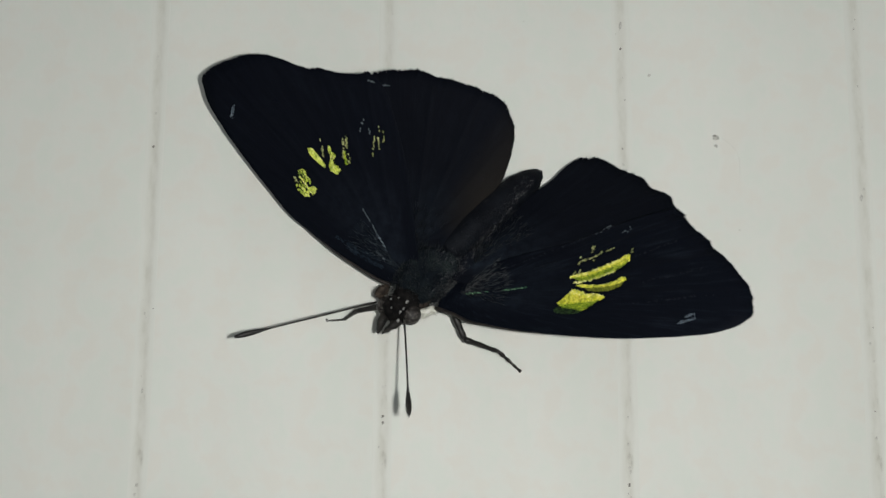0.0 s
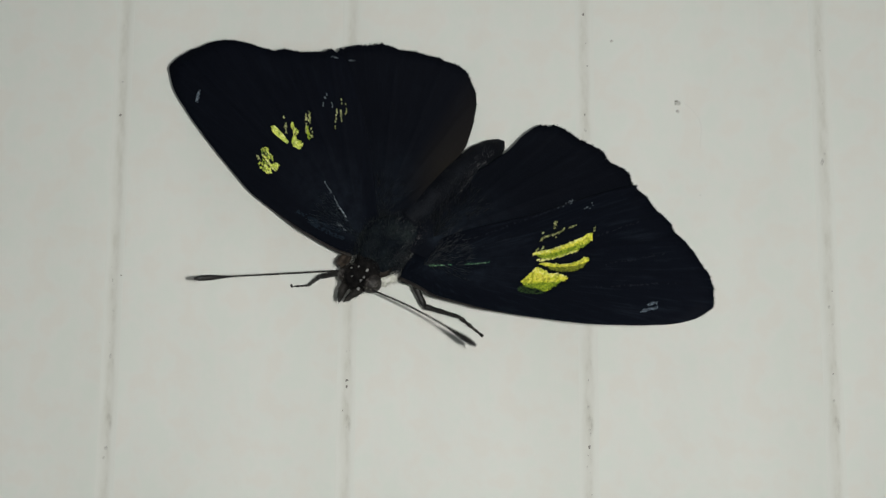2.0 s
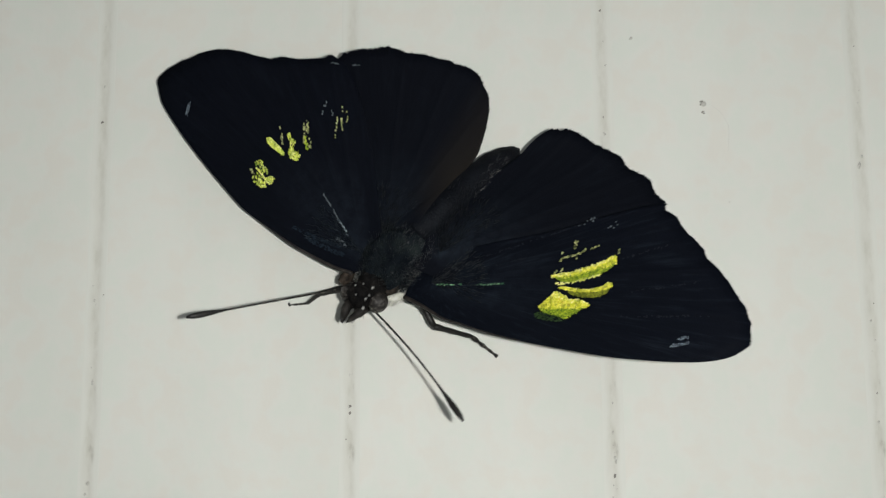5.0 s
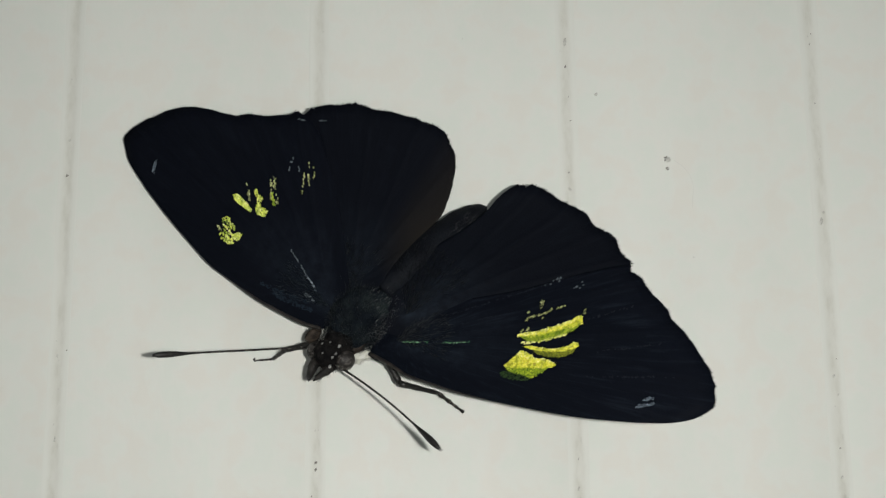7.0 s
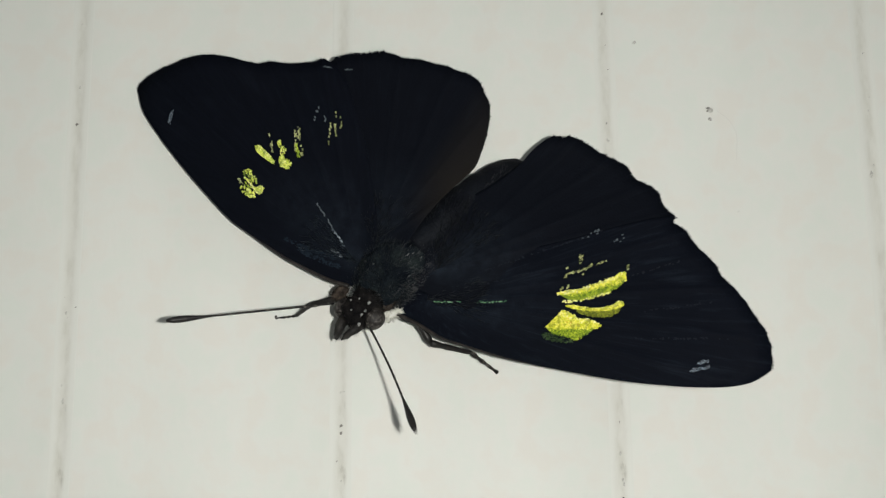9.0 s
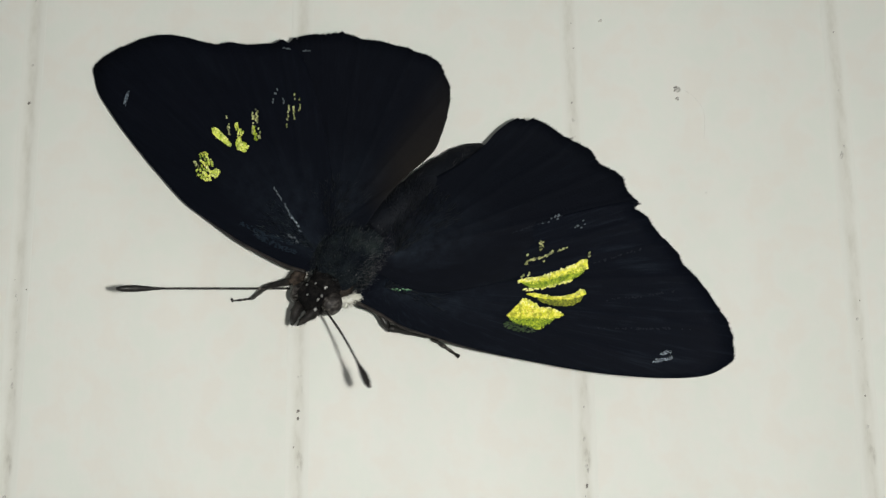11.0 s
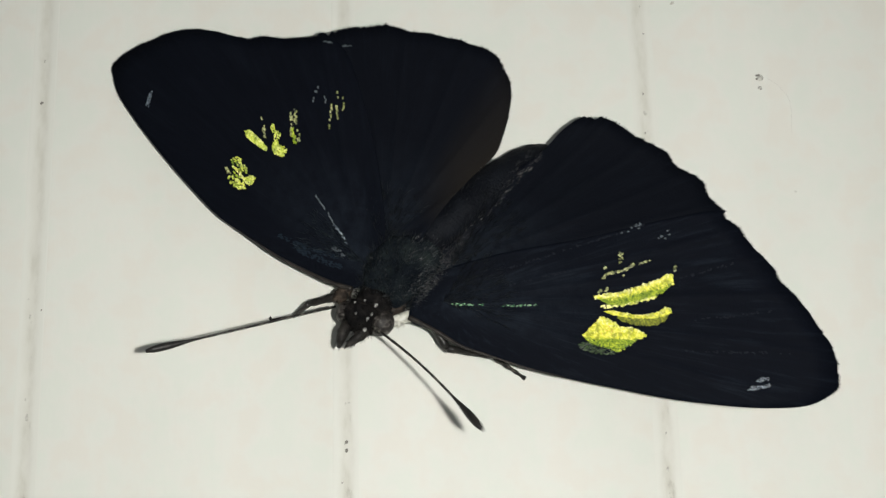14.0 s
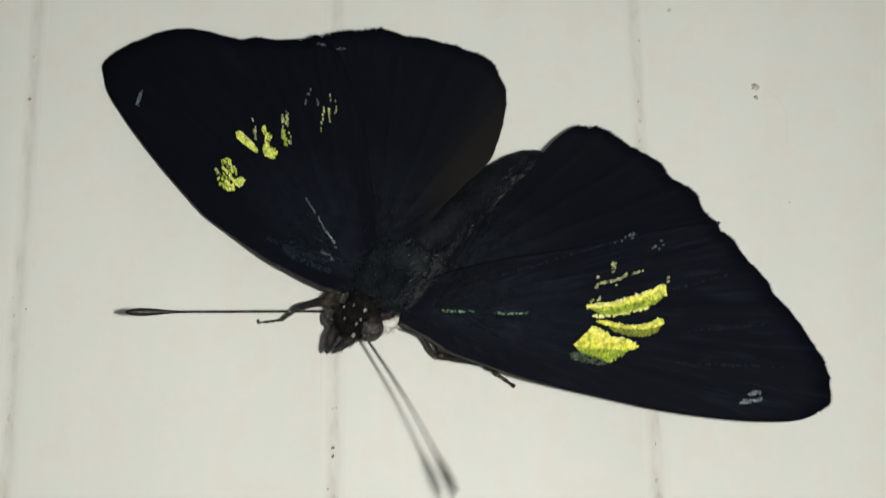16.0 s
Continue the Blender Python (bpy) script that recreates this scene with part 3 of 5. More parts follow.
right_fore = wing("forewing", RIGHT_FORE, (0.8, -2.2), RIGHT, 0.0, [-0.32, -0.18, -0.02, 0.1, 0.2], FORE_SHEEN, 11.5, 23,
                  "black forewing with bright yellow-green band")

# scale patches of the right forewing: outline, share of places filled, scales, label, size, way the scales point, unevenness
WEDGE, STREAK, SPRINKLE = "yellow-green wedge of scales", "yellow-green streak of scales", "sparse pale yellow scales"
DOTTED = "dotted streak of pale olive scales"
PALE_TICK, FAINT = "pale bluish mark near the wing tip", "faint pale scales along a vein"
for poly, fill, mat, label, size, along, fade in (
        ([(10.79, -5.69), (11.86, -5.75), (12.91, -6.1), (13.6, -6.5), (13.09, -6.72), (11.81, -6.5), (10.84, -6.13)], 0.5, LEAF,
         "dark green scales below the wedge", 0.09, (1, 0), 0.7),
        ([(11.24, -5.3), (12.53, -5.4), (14.45, -5.5), (15.1, -5.55), (14.64, -5.95), (14.01, -6.3), (13.53, -6.45), (12.91, -6.15), (12.06, -5.9),
          (11.55, -5.75)], 0.8, LIME, "lime green lower edge of the wedge", 0.13, (0.6, -0.8), 0.55),
        ([(11.13, -5.15), (11.73, -4.62), (12.57, -3.79), (13.06, -4.09), (13.88, -4.62), (14.94, -4.82), (15.39, -5.13), (15.8, -5.33),
          (15.4, -5.55), (14.66, -5.6), (13.38, -5.5), (12.09, -5.45), (11.46, -5.38)], 0.95, YELLOW, WEDGE, 0.115, (1, -0.3), 0.25),
        ([(12.3, -4.75), (12.9, -4.45), (13.7, -4.85), (14.2, -5.15), (13.2, -5.3), (12.4, -5.15)], 0.35, AMBER, "orange-tinged heart of the wedge", 0.11,
         (1, -0.2), 0.7),
        ([(12.1, -4.25), (12.57, -3.72), (13.06, -4.02), (13.88, -4.55), (14.94, -4.76), (15.6, -5.2), (14.8, -5.1), (13.8, -4.95), (13.0, -4.5)],
         0.55, CREAM, "paler upper edge of the wedge", 0.13, (0.4, 0.9), 0.5),
        ([(13.6, -3.80), (14.45, -3.98), (16.29, -4.1), (17.4, -3.9), (17.1, -4.3), (16.6, -4.55), (15.81, -4.62), (14.75, -4.45), (14.0, -4.15)],
         0.85, OLIVE, "olive lower half of a streak", 0.125, (0.7, -0.7), 0.35),
        ([(12.85, -3.42), (13.29, -3.38), (14.18, -3.62), (15.02, -3.84), (15.88, -3.82), (16.75, -3.65), (17.21, -3.38), (17.62, -3.40),
          (17.66, -3.72), (17.1, -3.96), (16.28, -4.08), (15.21, -4.1), (14.36, -3.9), (13.43, -3.68)], 0.95, YELLOW, STREAK, 0.12, (1, 0.2), 0.15),
        ([(12.85, -3.40), (14.18, -3.56), (15.02, -3.8), (15.88, -3.77), (16.75, -3.61), (17.21, -3.34), (17.64, -3.38), (17.5, -3.6), (16.7, -3.8),
          (15.2, -3.95), (14.2, -3.75)], 0.5, CREAM, "paler upper edge of a streak", 0.13, (0.5, 0.8), 0.4),
        ([(12.5, -2.45), (13.5, -2.4), (15.0, -2.1), (16.6, -1.7), (17.9, -1.45), (17.2, -2.15), (16.4, -2.45), (15.3, -2.75), (14.2, -2.97),
          (13.0, -2.9)], 0.9, LIME, "lime green lower half of a streak", 0.125, (0.7, -0.6), 0.3),
        ([(12.06, -2.28), (12.76, -2.2), (14.07, -2.1), (15.4, -1.68), (16.73, -1.32), (17.54, -0.85), (17.9, -0.85), (17.92, -1.1), (17.95, -1.6),
          (17.2, -1.9), (15.9, -2.05), (14.2, -2.5), (13.0, -2.6)], 0.9, YELLOW, STREAK, 0.12, (1, 0.3), 0.25),
        (band([(12.15, -2.3), (13.19, -2.25), (14.28, -2.1), (15.61, -1.68), (16.94, -1.32), (17.8, -0.9)], 0.13), 0.7, CREAM,
         "paler upper edge of a streak", 0.14, (0.4, 0.9), 0.4),
        (band([(12.6, -3.04), (13.55, -3.07), (14.65, -2.92), (15.74, -2.72), (16.6, -2.5)], 0.10), 0.6, CREAM, "pale fringe under a streak", 0.125,
         (1, 0.2), 0.6),
        (band([(12.84, -0.95), (13.09, -0.63), (13.97, -0.42), (14.63, -0.28), (15.14, 0.05)], 0.09), 0.6, SPARSE, SPRINKLE, 0.11, (1, 0.4), 0.5),
        ([(15.43, -0.02), (15.62, 0.15), (16.38, 0.36), (16.31, 0.12)], 0.4, SPARSE, SPRINKLE, 0.09, (1, 0.4), 0.6),
        ([(14.08, 1.12), (14.42, 1.01), (14.36, 0.2), (14.06, 0.22)], 0.22, SPARSE, SPRINKLE, 0.09, (1, 0.4), 0.4),
        ([(12.83, 0.0), (13.35, 0.2), (14.19, 0.03), (15.24, 0.0), (15.17, -0.6), (14.22, -0.86), (13.43, -1.1), (13.03, -0.9)], 0.03, SPARSE,
         SPRINKLE, 0.14, (1, 0.4), 0.3),
        ([(12.3, -1.5), (13.2, -1.6), (13.2, -2.1), (12.4, -2.1)], 0.08, SPARSE, SPRINKLE, 0.14, (1, 0.4), 0.3),
        ([(17.8, -0.6), (18.3, -0.1), (18.6, -0.3), (18.1, -1.0)], 0.15, SPARSE, SPRINKLE, 0.14, (1, 0.4), 0.3),
        ([(14.3, 2.5), (14.8, 2.9), (16.0, 3.3), (16.3, 3.2), (15.9, 2.8), (15.0, 2.5)], 0.09, MID, FAINT, 0.11, (1, 0.3), 0.5),
        ([(17.0, 1.9), (17.3, 2.4), (18.3, 2.6), (18.4, 2.3), (17.8, 2.1), (17.5, 1.8)], 0.10, MID, FAINT, 0.11, (1, 0.3), 0.5),
        ([(22.56, -9.7), (23.01, -9.38), (23.64, -9.38), (24.32, -9.22), (24.33, -9.45), (23.7, -9.6), (23.11, -9.65)], 0.6, TICK, PALE_TICK, 0.075,
         (1, 0.3), 0.4),
        ([(23.34, -9.03), (23.7, -8.74), (24.2, -8.74), (24.25, -8.98), (23.66, -9.1)], 0.5, TICK, PALE_TICK, 0.075, (1, 0.3), 0.6),
        # glint of the vein, put into the colour as rows of green scales
        (band([(1.2, -2.36), (2.0, -2.47), (3.0, -2.52)], 0.08), 0.42, GREEN, "green glint along a vein", 0.09, (1, 0), 0.8),
        (band([(3.0, -2.5), (3.9, -2.58), (4.7, -2.65)], 0.06), 0.22, GREEN, "dotted green glint along a vein", 0.09, (1, 0), 0.9),
        (band([(5.2, -2.68), (6.3, -2.74), (7.8, -2.68)], 0.07), 0.24, GREEN, "dotted green glint along a vein", 0.085, (1, 0), 0.9),
        (band([(2.6, -0.9), (6.0, 0.2), (10.0, 1.4), (14.3, 2.55), (16.2, 3.1)], 0.08), 0.22, DUSK, FAINT, 0.09, (1, 0.3), 0.7),
        (band([(2.2, -1.6), (6.0, -1.1), (10.5, -0.2)], 0.07), 0.18, DUSK, FAINT, 0.09, (1, 0.2), 0.8),
        (band([(18.5, -1.2), (21.0, -0.6), (22.6, -0.2)], 0.08), 0.16, DUSK, FAINT, 0.1, (1, 0.25), 0.8),
        (band([(19.0, -4.4), (22.0, -4.2), (25.0, -3.9)], 0.08), 0.16, DUSK, FAINT, 0.1, (1, 0.1), 0.8),
        (band([(18.5, -6.6), (22.0, -6.9), (26.0, -7.1)], 0.08), 0.16, DUSK, FAINT, 0.1, (1, -0.1), 0.8)):
    scales(label.split()[0] + "_patch" if "vein" not in label else "vein_glint", right_fore, RIGHT, poly, fill, mat, label, size, along, fade)
# a glint on the rear margin, put into the colour as grey-blue scales
scales("pale_patch", left_hind, LEFT, band([(-2.9, 16.95), (-2.5, 16.88), (-2.1, 16.85)], 0.06), 0.4, MID, "pale scuff near the rear margin", 0.09,
       (1, -0.2), 0.4)
# scale patches of the left forewing
for poly, fill, mat, label, size, along, fade in (
        ([(-12.27, 6.82), (-11.99, 6.07), (-11.32, 5.63), (-10.74, 5.66), (-10.93, 6.16), (-11.4, 6.49), (-11.78, 6.72)], 0.42, LEMON,
         "yellow-green spot of scales", 0.105, (-0.6, 1), 0.7),
        ([(-10.92, 6.54), (-11.02, 6.07), (-10.55, 5.74), (-10.11, 6.08), (-9.91, 6.44), (-10.25, 6.66), (-10.63, 6.6)], 0.6, LEMON,
         "yellow-green spot of scales", 0.115, (-0.6, 1), 0.55),
        (band([(-11.77, 7.58), (-11.3, 6.96), (-10.83, 6.34)], 0.07), 0.7, CREAM, "pale streak between two spots", 0.12, (-0.6, 1), 0.3),
        ([(-12.01, 8.08), (-11.62, 8.38), (-11.19, 8.19), (-11.1, 7.75), (-10.71, 7.47), (-10.62, 7.08), (-10.91, 7.11), (-11.39, 7.63)], 0.26, LEMON,
         SPRINKLE, 0.095, (-0.6, 1), 0.4),
        ([(-12.0, 8.0), (-11.2, 8.0), (-10.7, 7.2), (-10.6, 6.7), (-11.0, 6.5), (-11.9, 6.8)], 0.12, LIME, SPRINKLE, 0.14, (-0.6, 1), 0.3),
        ([(-12.55, 7.61), (-12.26, 7.53), (-11.97, 7.03), (-12.17, 6.85)], 0.3, SPARSE, SPRINKLE, 0.12, (-0.6, 1), 0.4),
        ([(-10.86, 10.42), (-10.5, 10.5), (-9.9, 9.93), (-9.34, 9.29), (-8.98, 8.82), (-9.1, 8.64), (-9.54, 8.93), (-10.11, 9.37), (-10.68, 9.9)], 0.95,
         LEMON, "bright yellow streak of scales", 0.115, (-0.8, 0.8), 0.3),
        (band([(-10.75, 10.38), (-9.95, 9.82), (-9.3, 9.2)], 0.1), 0.5, CREAM, "pale upper edge of a streak", 0.12, (-0.6, 1), 0.4),
        (band([(-9.5, 11.5), (-9.35, 10.8), (-9.2, 9.7)], 0.10), 0.25, SPARSE, DOTTED, 0.12, (-0.1, 1), 0.7),
        ([(-8.58, 8.68), (-8.47, 9.25), (-8.09, 9.3), (-7.9, 8.9), (-7.52, 8.76), (-7.25, 8.45), (-7.54, 8.0), (-8.02, 8.1), (-8.39, 8.33)], 0.7, LEMON,
         "yellow spot of scales", 0.115, (-0.2, 1), 0.55),
        ([(-8.73, 10.72), (-8.44, 10.78), (-8.31, 10.29), (-7.83, 9.95), (-7.99, 9.48), (-8.37, 9.33), (-8.46, 9.92), (-8.64, 10.32)], 0.45, LEMON,
         SPRINKLE, 0.1, (-0.2, 1), 0.5),
        (band([(-7.05, 11.7), (-6.98, 10.7), (-7.08, 9.7)], 0.09), 0.4, SPARSE, DOTTED, 0.12, (0, 1), 0.6),
        (band([(-6.68, 11.9), (-6.62, 11.2), (-6.68, 10.6)], 0.10), 0.42, SPARSE, DOTTED, 0.13, (0, 1), 0.4),
        (band([(-6.95, 10.3), (-6.78, 9.6), (-6.62, 8.9)], 0.13), 0.42, LIME, DOTTED, 0.13, (0.1, 1), 0.7),
        (band([(-6.45, 10.1), (-6.38, 9.6), (-6.42, 9.1)], 0.10), 0.40, SPARSE, DOTTED, 0.13, (0, 1), 0.5),
        (band([(-3.28, 12.0), (-3.22, 11.3), (-3.2, 10.6)], 0.07), 0.45, SPARSE, DOTTED, 0.12, (0, 1), 0.3),
        (band([(-3.62, 12.4), (-3.70, 11.4), (-3.85, 10.6), (-3.9, 9.9)], 0.06), 0.28, SPARSE, DOTTED, 0.12, (0, 1), 0.5),
        (band([(-3.2, 12.95), (-3.1, 12.4)], 0.08), 0.24, SPARSE, DOTTED, 0.12, (0, 1), 0.4),
        (band([(-2.75, 12.6), (-2.66, 11.9), (-2.85, 11.1)], 0.06), 0.24, SPARSE, DOTTED, 0.12, (0, 1), 0.4),
        (band([(-4.2, 12.7), (-4.15, 12.0)], 0.06), 0.25, MID, FAINT, 0.11, (0, 1), 0.4),
        (band([(-5.14, 12.2), (-5.08, 13.0), (-4.85, 13.6)], 0.11), 0.22, MID, FAINT, 0.13, (0, 1), 0.6),
        ([(-19.35, 13.4), (-19.1, 14.5), (-18.8, 14.6), (-18.95, 13.8), (-19.1, 13.2)], 0.5, TICK, PALE_TICK, 0.075, (0.2, 1), 0.5),
        (band([(-5.02, 4.67), (-4.03, 3.13), (-3.46, 2.06)], 0.05), 0.55, MID, FAINT, 0.10, (-0.5, 1), 0.9),
        # this vein's glint is coloured in as pale scales
        (band([(-3.55, 2.16), (-2.97, 1.46), (-2.53, 0.55)], 0.07), 0.6, TICK, "pale glint along a vein", 0.10, (-0.5, 1), 0.8),
        # forewing share of the rear-margin glint, coloured in as scales
        (band([(-4.5, 17.4), (-4.0, 17.25), (-3.5, 17.1)], 0.06), 0.4, MID, "pale scuff near the rear margin", 0.09, (1, -0.3), 0.4),
        # root haze and root glint, painted in with blue and grey scales
        (band([(-3.3, -0.4), (-5.0, 0.25), (-6.5, 0.9), (-8.0, 1.7)], 0.16), 0.4, HAZE, "bluish haze along the root vein", 0.10, (-0.9, 0.4), 0.9),
        (band([(-3.0, -1.2), (-4.2, -0.7), (-5.6, 0.0), (-6.8, 0.6)], 0.22), 0.35, HAZE, "bluish haze along the root vein", 0.10, (-0.9, 0.4), 0.9),
        (band([(-3.65, 0.37), (-3.15, 0.01), (-2.61, -0.36)], 0.12), 0.45, MID, "pale glint at the wing's root vein", 0.12, (-0.8, 0.4), 0.6)):
    scales(label.split()[0] + "_patch" if "vein" not in label else "vein_glint", left_fore, LEFT, poly, fill, mat, label, size, along, fade)


def costa(made, plane, points, r0, r1):
    """The stiff brownish front edge of a forewing."""
    ob = made[0]
    line = spline(points, 5, False)
    n = len(line) - 1
    v, f = tube([plane.at(a, b, 0.0) for a, b in line], [(r0 + (r1 - r0) * i / n) * MM for i in range(n + 1)], 8)
    part("front_edge", mesh_from("front_edge", v, f, COSTA), ob, "brown-grey stiff front edge")


costa(left_fore, LEFT, LEFT_FORE[0:6], 0.2, 0.04)
costa(right_fore, RIGHT, RIGHT_FORE[0:7], 0.2, 0.04)


def hairs(name, parent, centers, count, lean, length, mat, label, thick=0.022):
    """Fine hairs that stand off the body: each a thin three-sided spike. centers: blobs of (centre, three half axes)."""
    v, f = [], []
    for _ in range(count):
        c, axes = random.choice(centers)
        d = Vector((random.gauss(0, 1), random.gauss(0, 1), random.gauss(0, 1))).normalized()
        p = c + Vector(axes[0]) * d.x + Vector(axes[1]) * d.y + Vector(axes[2]) * d.z
        out = ((p - c).normalized() * 0.6 + Vector(lean) + Vector((random.gauss(0, 0.3), random.gauss(0, 0.3), random.gauss(0, 0.3)))).normalized()
        side = out.cross(Vector((0.3, 0.5, 0.8))).normalized() * thick * MM
        up = out.cross(side).normalized() * thick * MM
        tip = p + out * length * random.uniform(0.4, 1.0) * MM
        k = len(v)
        v += [p + side, p - side * 0.5 + up, p - side * 0.5 - up, tip]
        f += [(k, k + 1, k + 3), (k + 1, k + 2, k + 3), (k + 2, k, k + 3)]
    return part(name, mesh_from(name, v, f, mat, False), parent, label, "stuff")


def root_fur(made, plane, a0, a1, reach, count, mat):
    """Long hairs that lie flat on a wing and run out from its root, between two directions (degrees)."""
    ob, hub, veins, lift = made
    v, f = [], []
    for _ in range(count):
        ang = radians(random.uniform(a0, a1))
        far = reach * random.random() ** 0.8
        d = np.array((math.cos(ang), math.sin(ang)))
        p = np.array(hub) + d * far
        way = radians(random.gauss(0, 14)) + ang
        q = p + np.array((math.cos(way), math.sin(way))) * random.uniform(0.3, 0.9)
        e = np.array((-math.sin(way), math.cos(way))) * 0.022
        h = lift + 0.25 + random.uniform(0, 0.25) * (1 - far / reach)
        k = len(v)
        v += [plane.at(*(p + e), h), plane.at(*(p - e), h), plane.at(*q, h - 0.05), plane.at(*p, h + 0.04)]
        f += [(k, k + 3, k + 2), (k + 3, k + 1, k + 2), (k, k + 1, k + 3)]
    part("root_fur", mesh_from("root_fur", v, f, mat, False), ob, "dark hairs at the wing's root", "stuff")


root_fur(left_fore, LEFT, 128, 164, 5.6, 260, BLUE_HAIR)
root_fur(left_hind, LEFT, 35, 120, 4.4, 260, DARK_HAIR)
root_fur(right_fore, RIGHT, -25, 60, 5.0, 420, DARK_HAIR)
root_fur(right_hind, RIGHT, 25, 100, 6.5, 520, DARK_HAIR)

# thorax, abdomen and head, each in the butterfly's space round its own origin
ALONG = Vector((0.70, 0.0, 0.71))  # from the head to the tail
ACROSS = Vector((0.71, 0.0, -0.70))
OUT = Vector((0, -1, 0))

THORAX = rel(29.6, -4.6, -15.9)
v, f = blob((0, 0, 0), (ALONG * 3.6 * MM, ACROSS * 2.6 * MM, OUT * 1.75 * MM), 20, 28, 0.3, 2)
thorax = part("thorax", mesh_from("thorax", v, f, FUR), butterfly, "furry black thorax")
thorax.location = THORAX
hairs("fur", thorax, [(Vector((0, 0, 0)), (ALONG * 3.8 * MM, ACROSS * 2.85 * MM, OUT * 1.95 * MM))], 2600, ALONG * 0.6, 0.8, HAIR, "blue-black fur", 0.018)

hairs("root_hairs", thorax, [(Vector((0, 0.6, 0)) * MM, (ALONG * 4.1 * MM, ACROSS * 3.0 * MM, OUT * 1.3 * MM))], 1100, ALONG * 0.5 + OUT * 0.2, 1.6, HAIR,
      "long dark hairs over the wing roots")
hairs("pale_flecks", thorax, [(Vector((0.6, 0, 0.3)) * MM, (ALONG * 3.9 * MM, ACROSS * 3.1 * MM, OUT * 2.2 * MM))], 200, ALONG * 0.6, 0.35, GLINT,
      "scattered pale hairs", 0.022)

ABDOMEN = rel(31.6, -4.6, -13.8)
spine = spline([(0, 0, 0), (2.8, 0.2, 2.4), (5.8, 0.9, 4.85), (8.65, 1.9, 7.1), (10.25, 2.5, 8.35)], 6, False)
girth = [np.interp(i / (len(spine) - 1), [0, 0.25, 0.5, 0.7, 0.85, 1.0], [1.5, 1.8, 1.85, 1.55, 0.95, 0.05]) + 0.05 * math.sin(i * 2.1)
         for i in range(len(spine))]
v, f = tube([p * MM for p in spine], [g * MM for g in girth], 20)
abdomen = part("abdomen", mesh_from("abdomen", v, f, SLEEK), butterfly, "dark banded abdomen that tapers to its tip")
abdomen.location = ABDOMEN
hairs("fur", abdomen, [(Vector(p) * MM, (ACROSS * g * MM, OUT * g * MM, ALONG * 0.5 * MM)) for p, g in list(zip(spine, girth))[:-8]], 450,
      ALONG * 1.6, 0.5, HAIR, "short grey hairs")

hairs("seam_hairs", abdomen, [(Vector((1.2 + 0.8 * k, -1.15 + 0.06 * k, -1.3 + 0.88 * k)) * MM, ((0.55 * MM, 0, 0), (0, 0.25 * MM, 0), (0, 0, 0.55 * MM)))
                              for k in range(10)], 520, ALONG * 1.5, 0.45, MAUVE_HAIR, "mauve-grey hairs along the abdomen's side", 0.012)
hairs("shoulder_hairs", thorax, [(Vector((0.9 + 0.62 * k, -1.2, -2.0 + 0.55 * k)) * MM, (ALONG * 0.9 * MM, ACROSS * (0.75 - 0.06 * k) * MM, OUT * 0.4 * MM)) for k in range(5)], 420,
      ALONG * 0.7, 0.5, MAUVE_HAIR, "mauve-grey hairs on the shoulder", 0.012)

HEAD = rel(26.6, -5.2, -19.5)


def head_at(x, y, z):
    return rel(x, y, z) - HEAD


v, f = blob((0, 0, 0), (ALONG * 1.35 * MM, ACROSS * 1.5 * MM, OUT * 1.3 * MM), 14, 20, 0.2, 5)
nv, nf = blob(head_at(27.6, -4.9, -18.4), (ALONG * 1.5 * MM, ACROSS * 1.5 * MM, OUT * 1.2 * MM), 12, 18, 0.2, 8)
head = part("head", mesh_from("head", *joined([(v, f), (nv, nf)]), HEAD_FUR), butterfly, "small black head with white dots")
head.location = HEAD
for x, y, z, r in ((28.05, -5.25, -20.1, 1.0), (25.45, -4.7, -19.1, 0.92)):
    v, f = blob(head_at(x, y, z), (ALONG * 1.04 * r * MM, ACROSS * 0.95 * r * MM, OUT * 0.9 * r * MM), 16, 22)
    part("eye", mesh_from("eye", v, f, EYE), head, "round grey-brown eye")
rim = spline([head_at(25.75, -5.72, -18.75) / MM, head_at(25.62, -5.75, -19.35) / MM, head_at(25.8, -5.75, -19.85) / MM,
              head_at(26.1, -5.8, -20.15) / MM], 5, False)
v, f = tube([Vector(p) * MM for p in rim], [(0.05 + 0.10 * i / len(rim)) * MM for i in range(len(rim))], 7)
part("eye_rim", mesh_from("eye_rim", v, f, COSTA), head, "pale grey-brown ring of scales beside the eye")
for name, line, wide in (("palp", [(25.6, -5.0, -19.8), (25.2, -5.5, -20.7), (24.95, -5.5, -21.4), (24.8, -5.3, -21.9)], (0.5, 0.46, 0.34, 0.1)),
                         ("palp", [(27.0, -5.2, -20.5), (26.45, -5.7, -21.05), (25.85, -5.7, -21.5), (25.25, -5.4, -21.95)], (0.5, 0.42, 0.3, 0.06))):
    pts = [head_at(*q) for q in line]
    v, f = tube(pts, [r * MM for r in wide], 12)
    palp = part(name, mesh_from(name, v, f, PALP), head, "narrow hairy grey-brown palp")
    hairs("fur", palp, [(pts[k], ((wide[k] * MM, 0, 0), (0, wide[k] * MM, 0), (0, 0, wide[k] * MM))) for k in range(3)], 110,
          (pts[3] - pts[0]).normalized() * 1.6, 0.5, HORN, "short dark bristles")
    hairs("pale_bristles", palp, [(pts[2], ((0.3 * MM, 0, 0), (0, 0.3 * MM, 0), (0, 0, 0.4 * MM)))], 9, (pts[3] - pts[0]).normalized() * 1.8, 0.55, GLINT,
          "a few pale bristles")
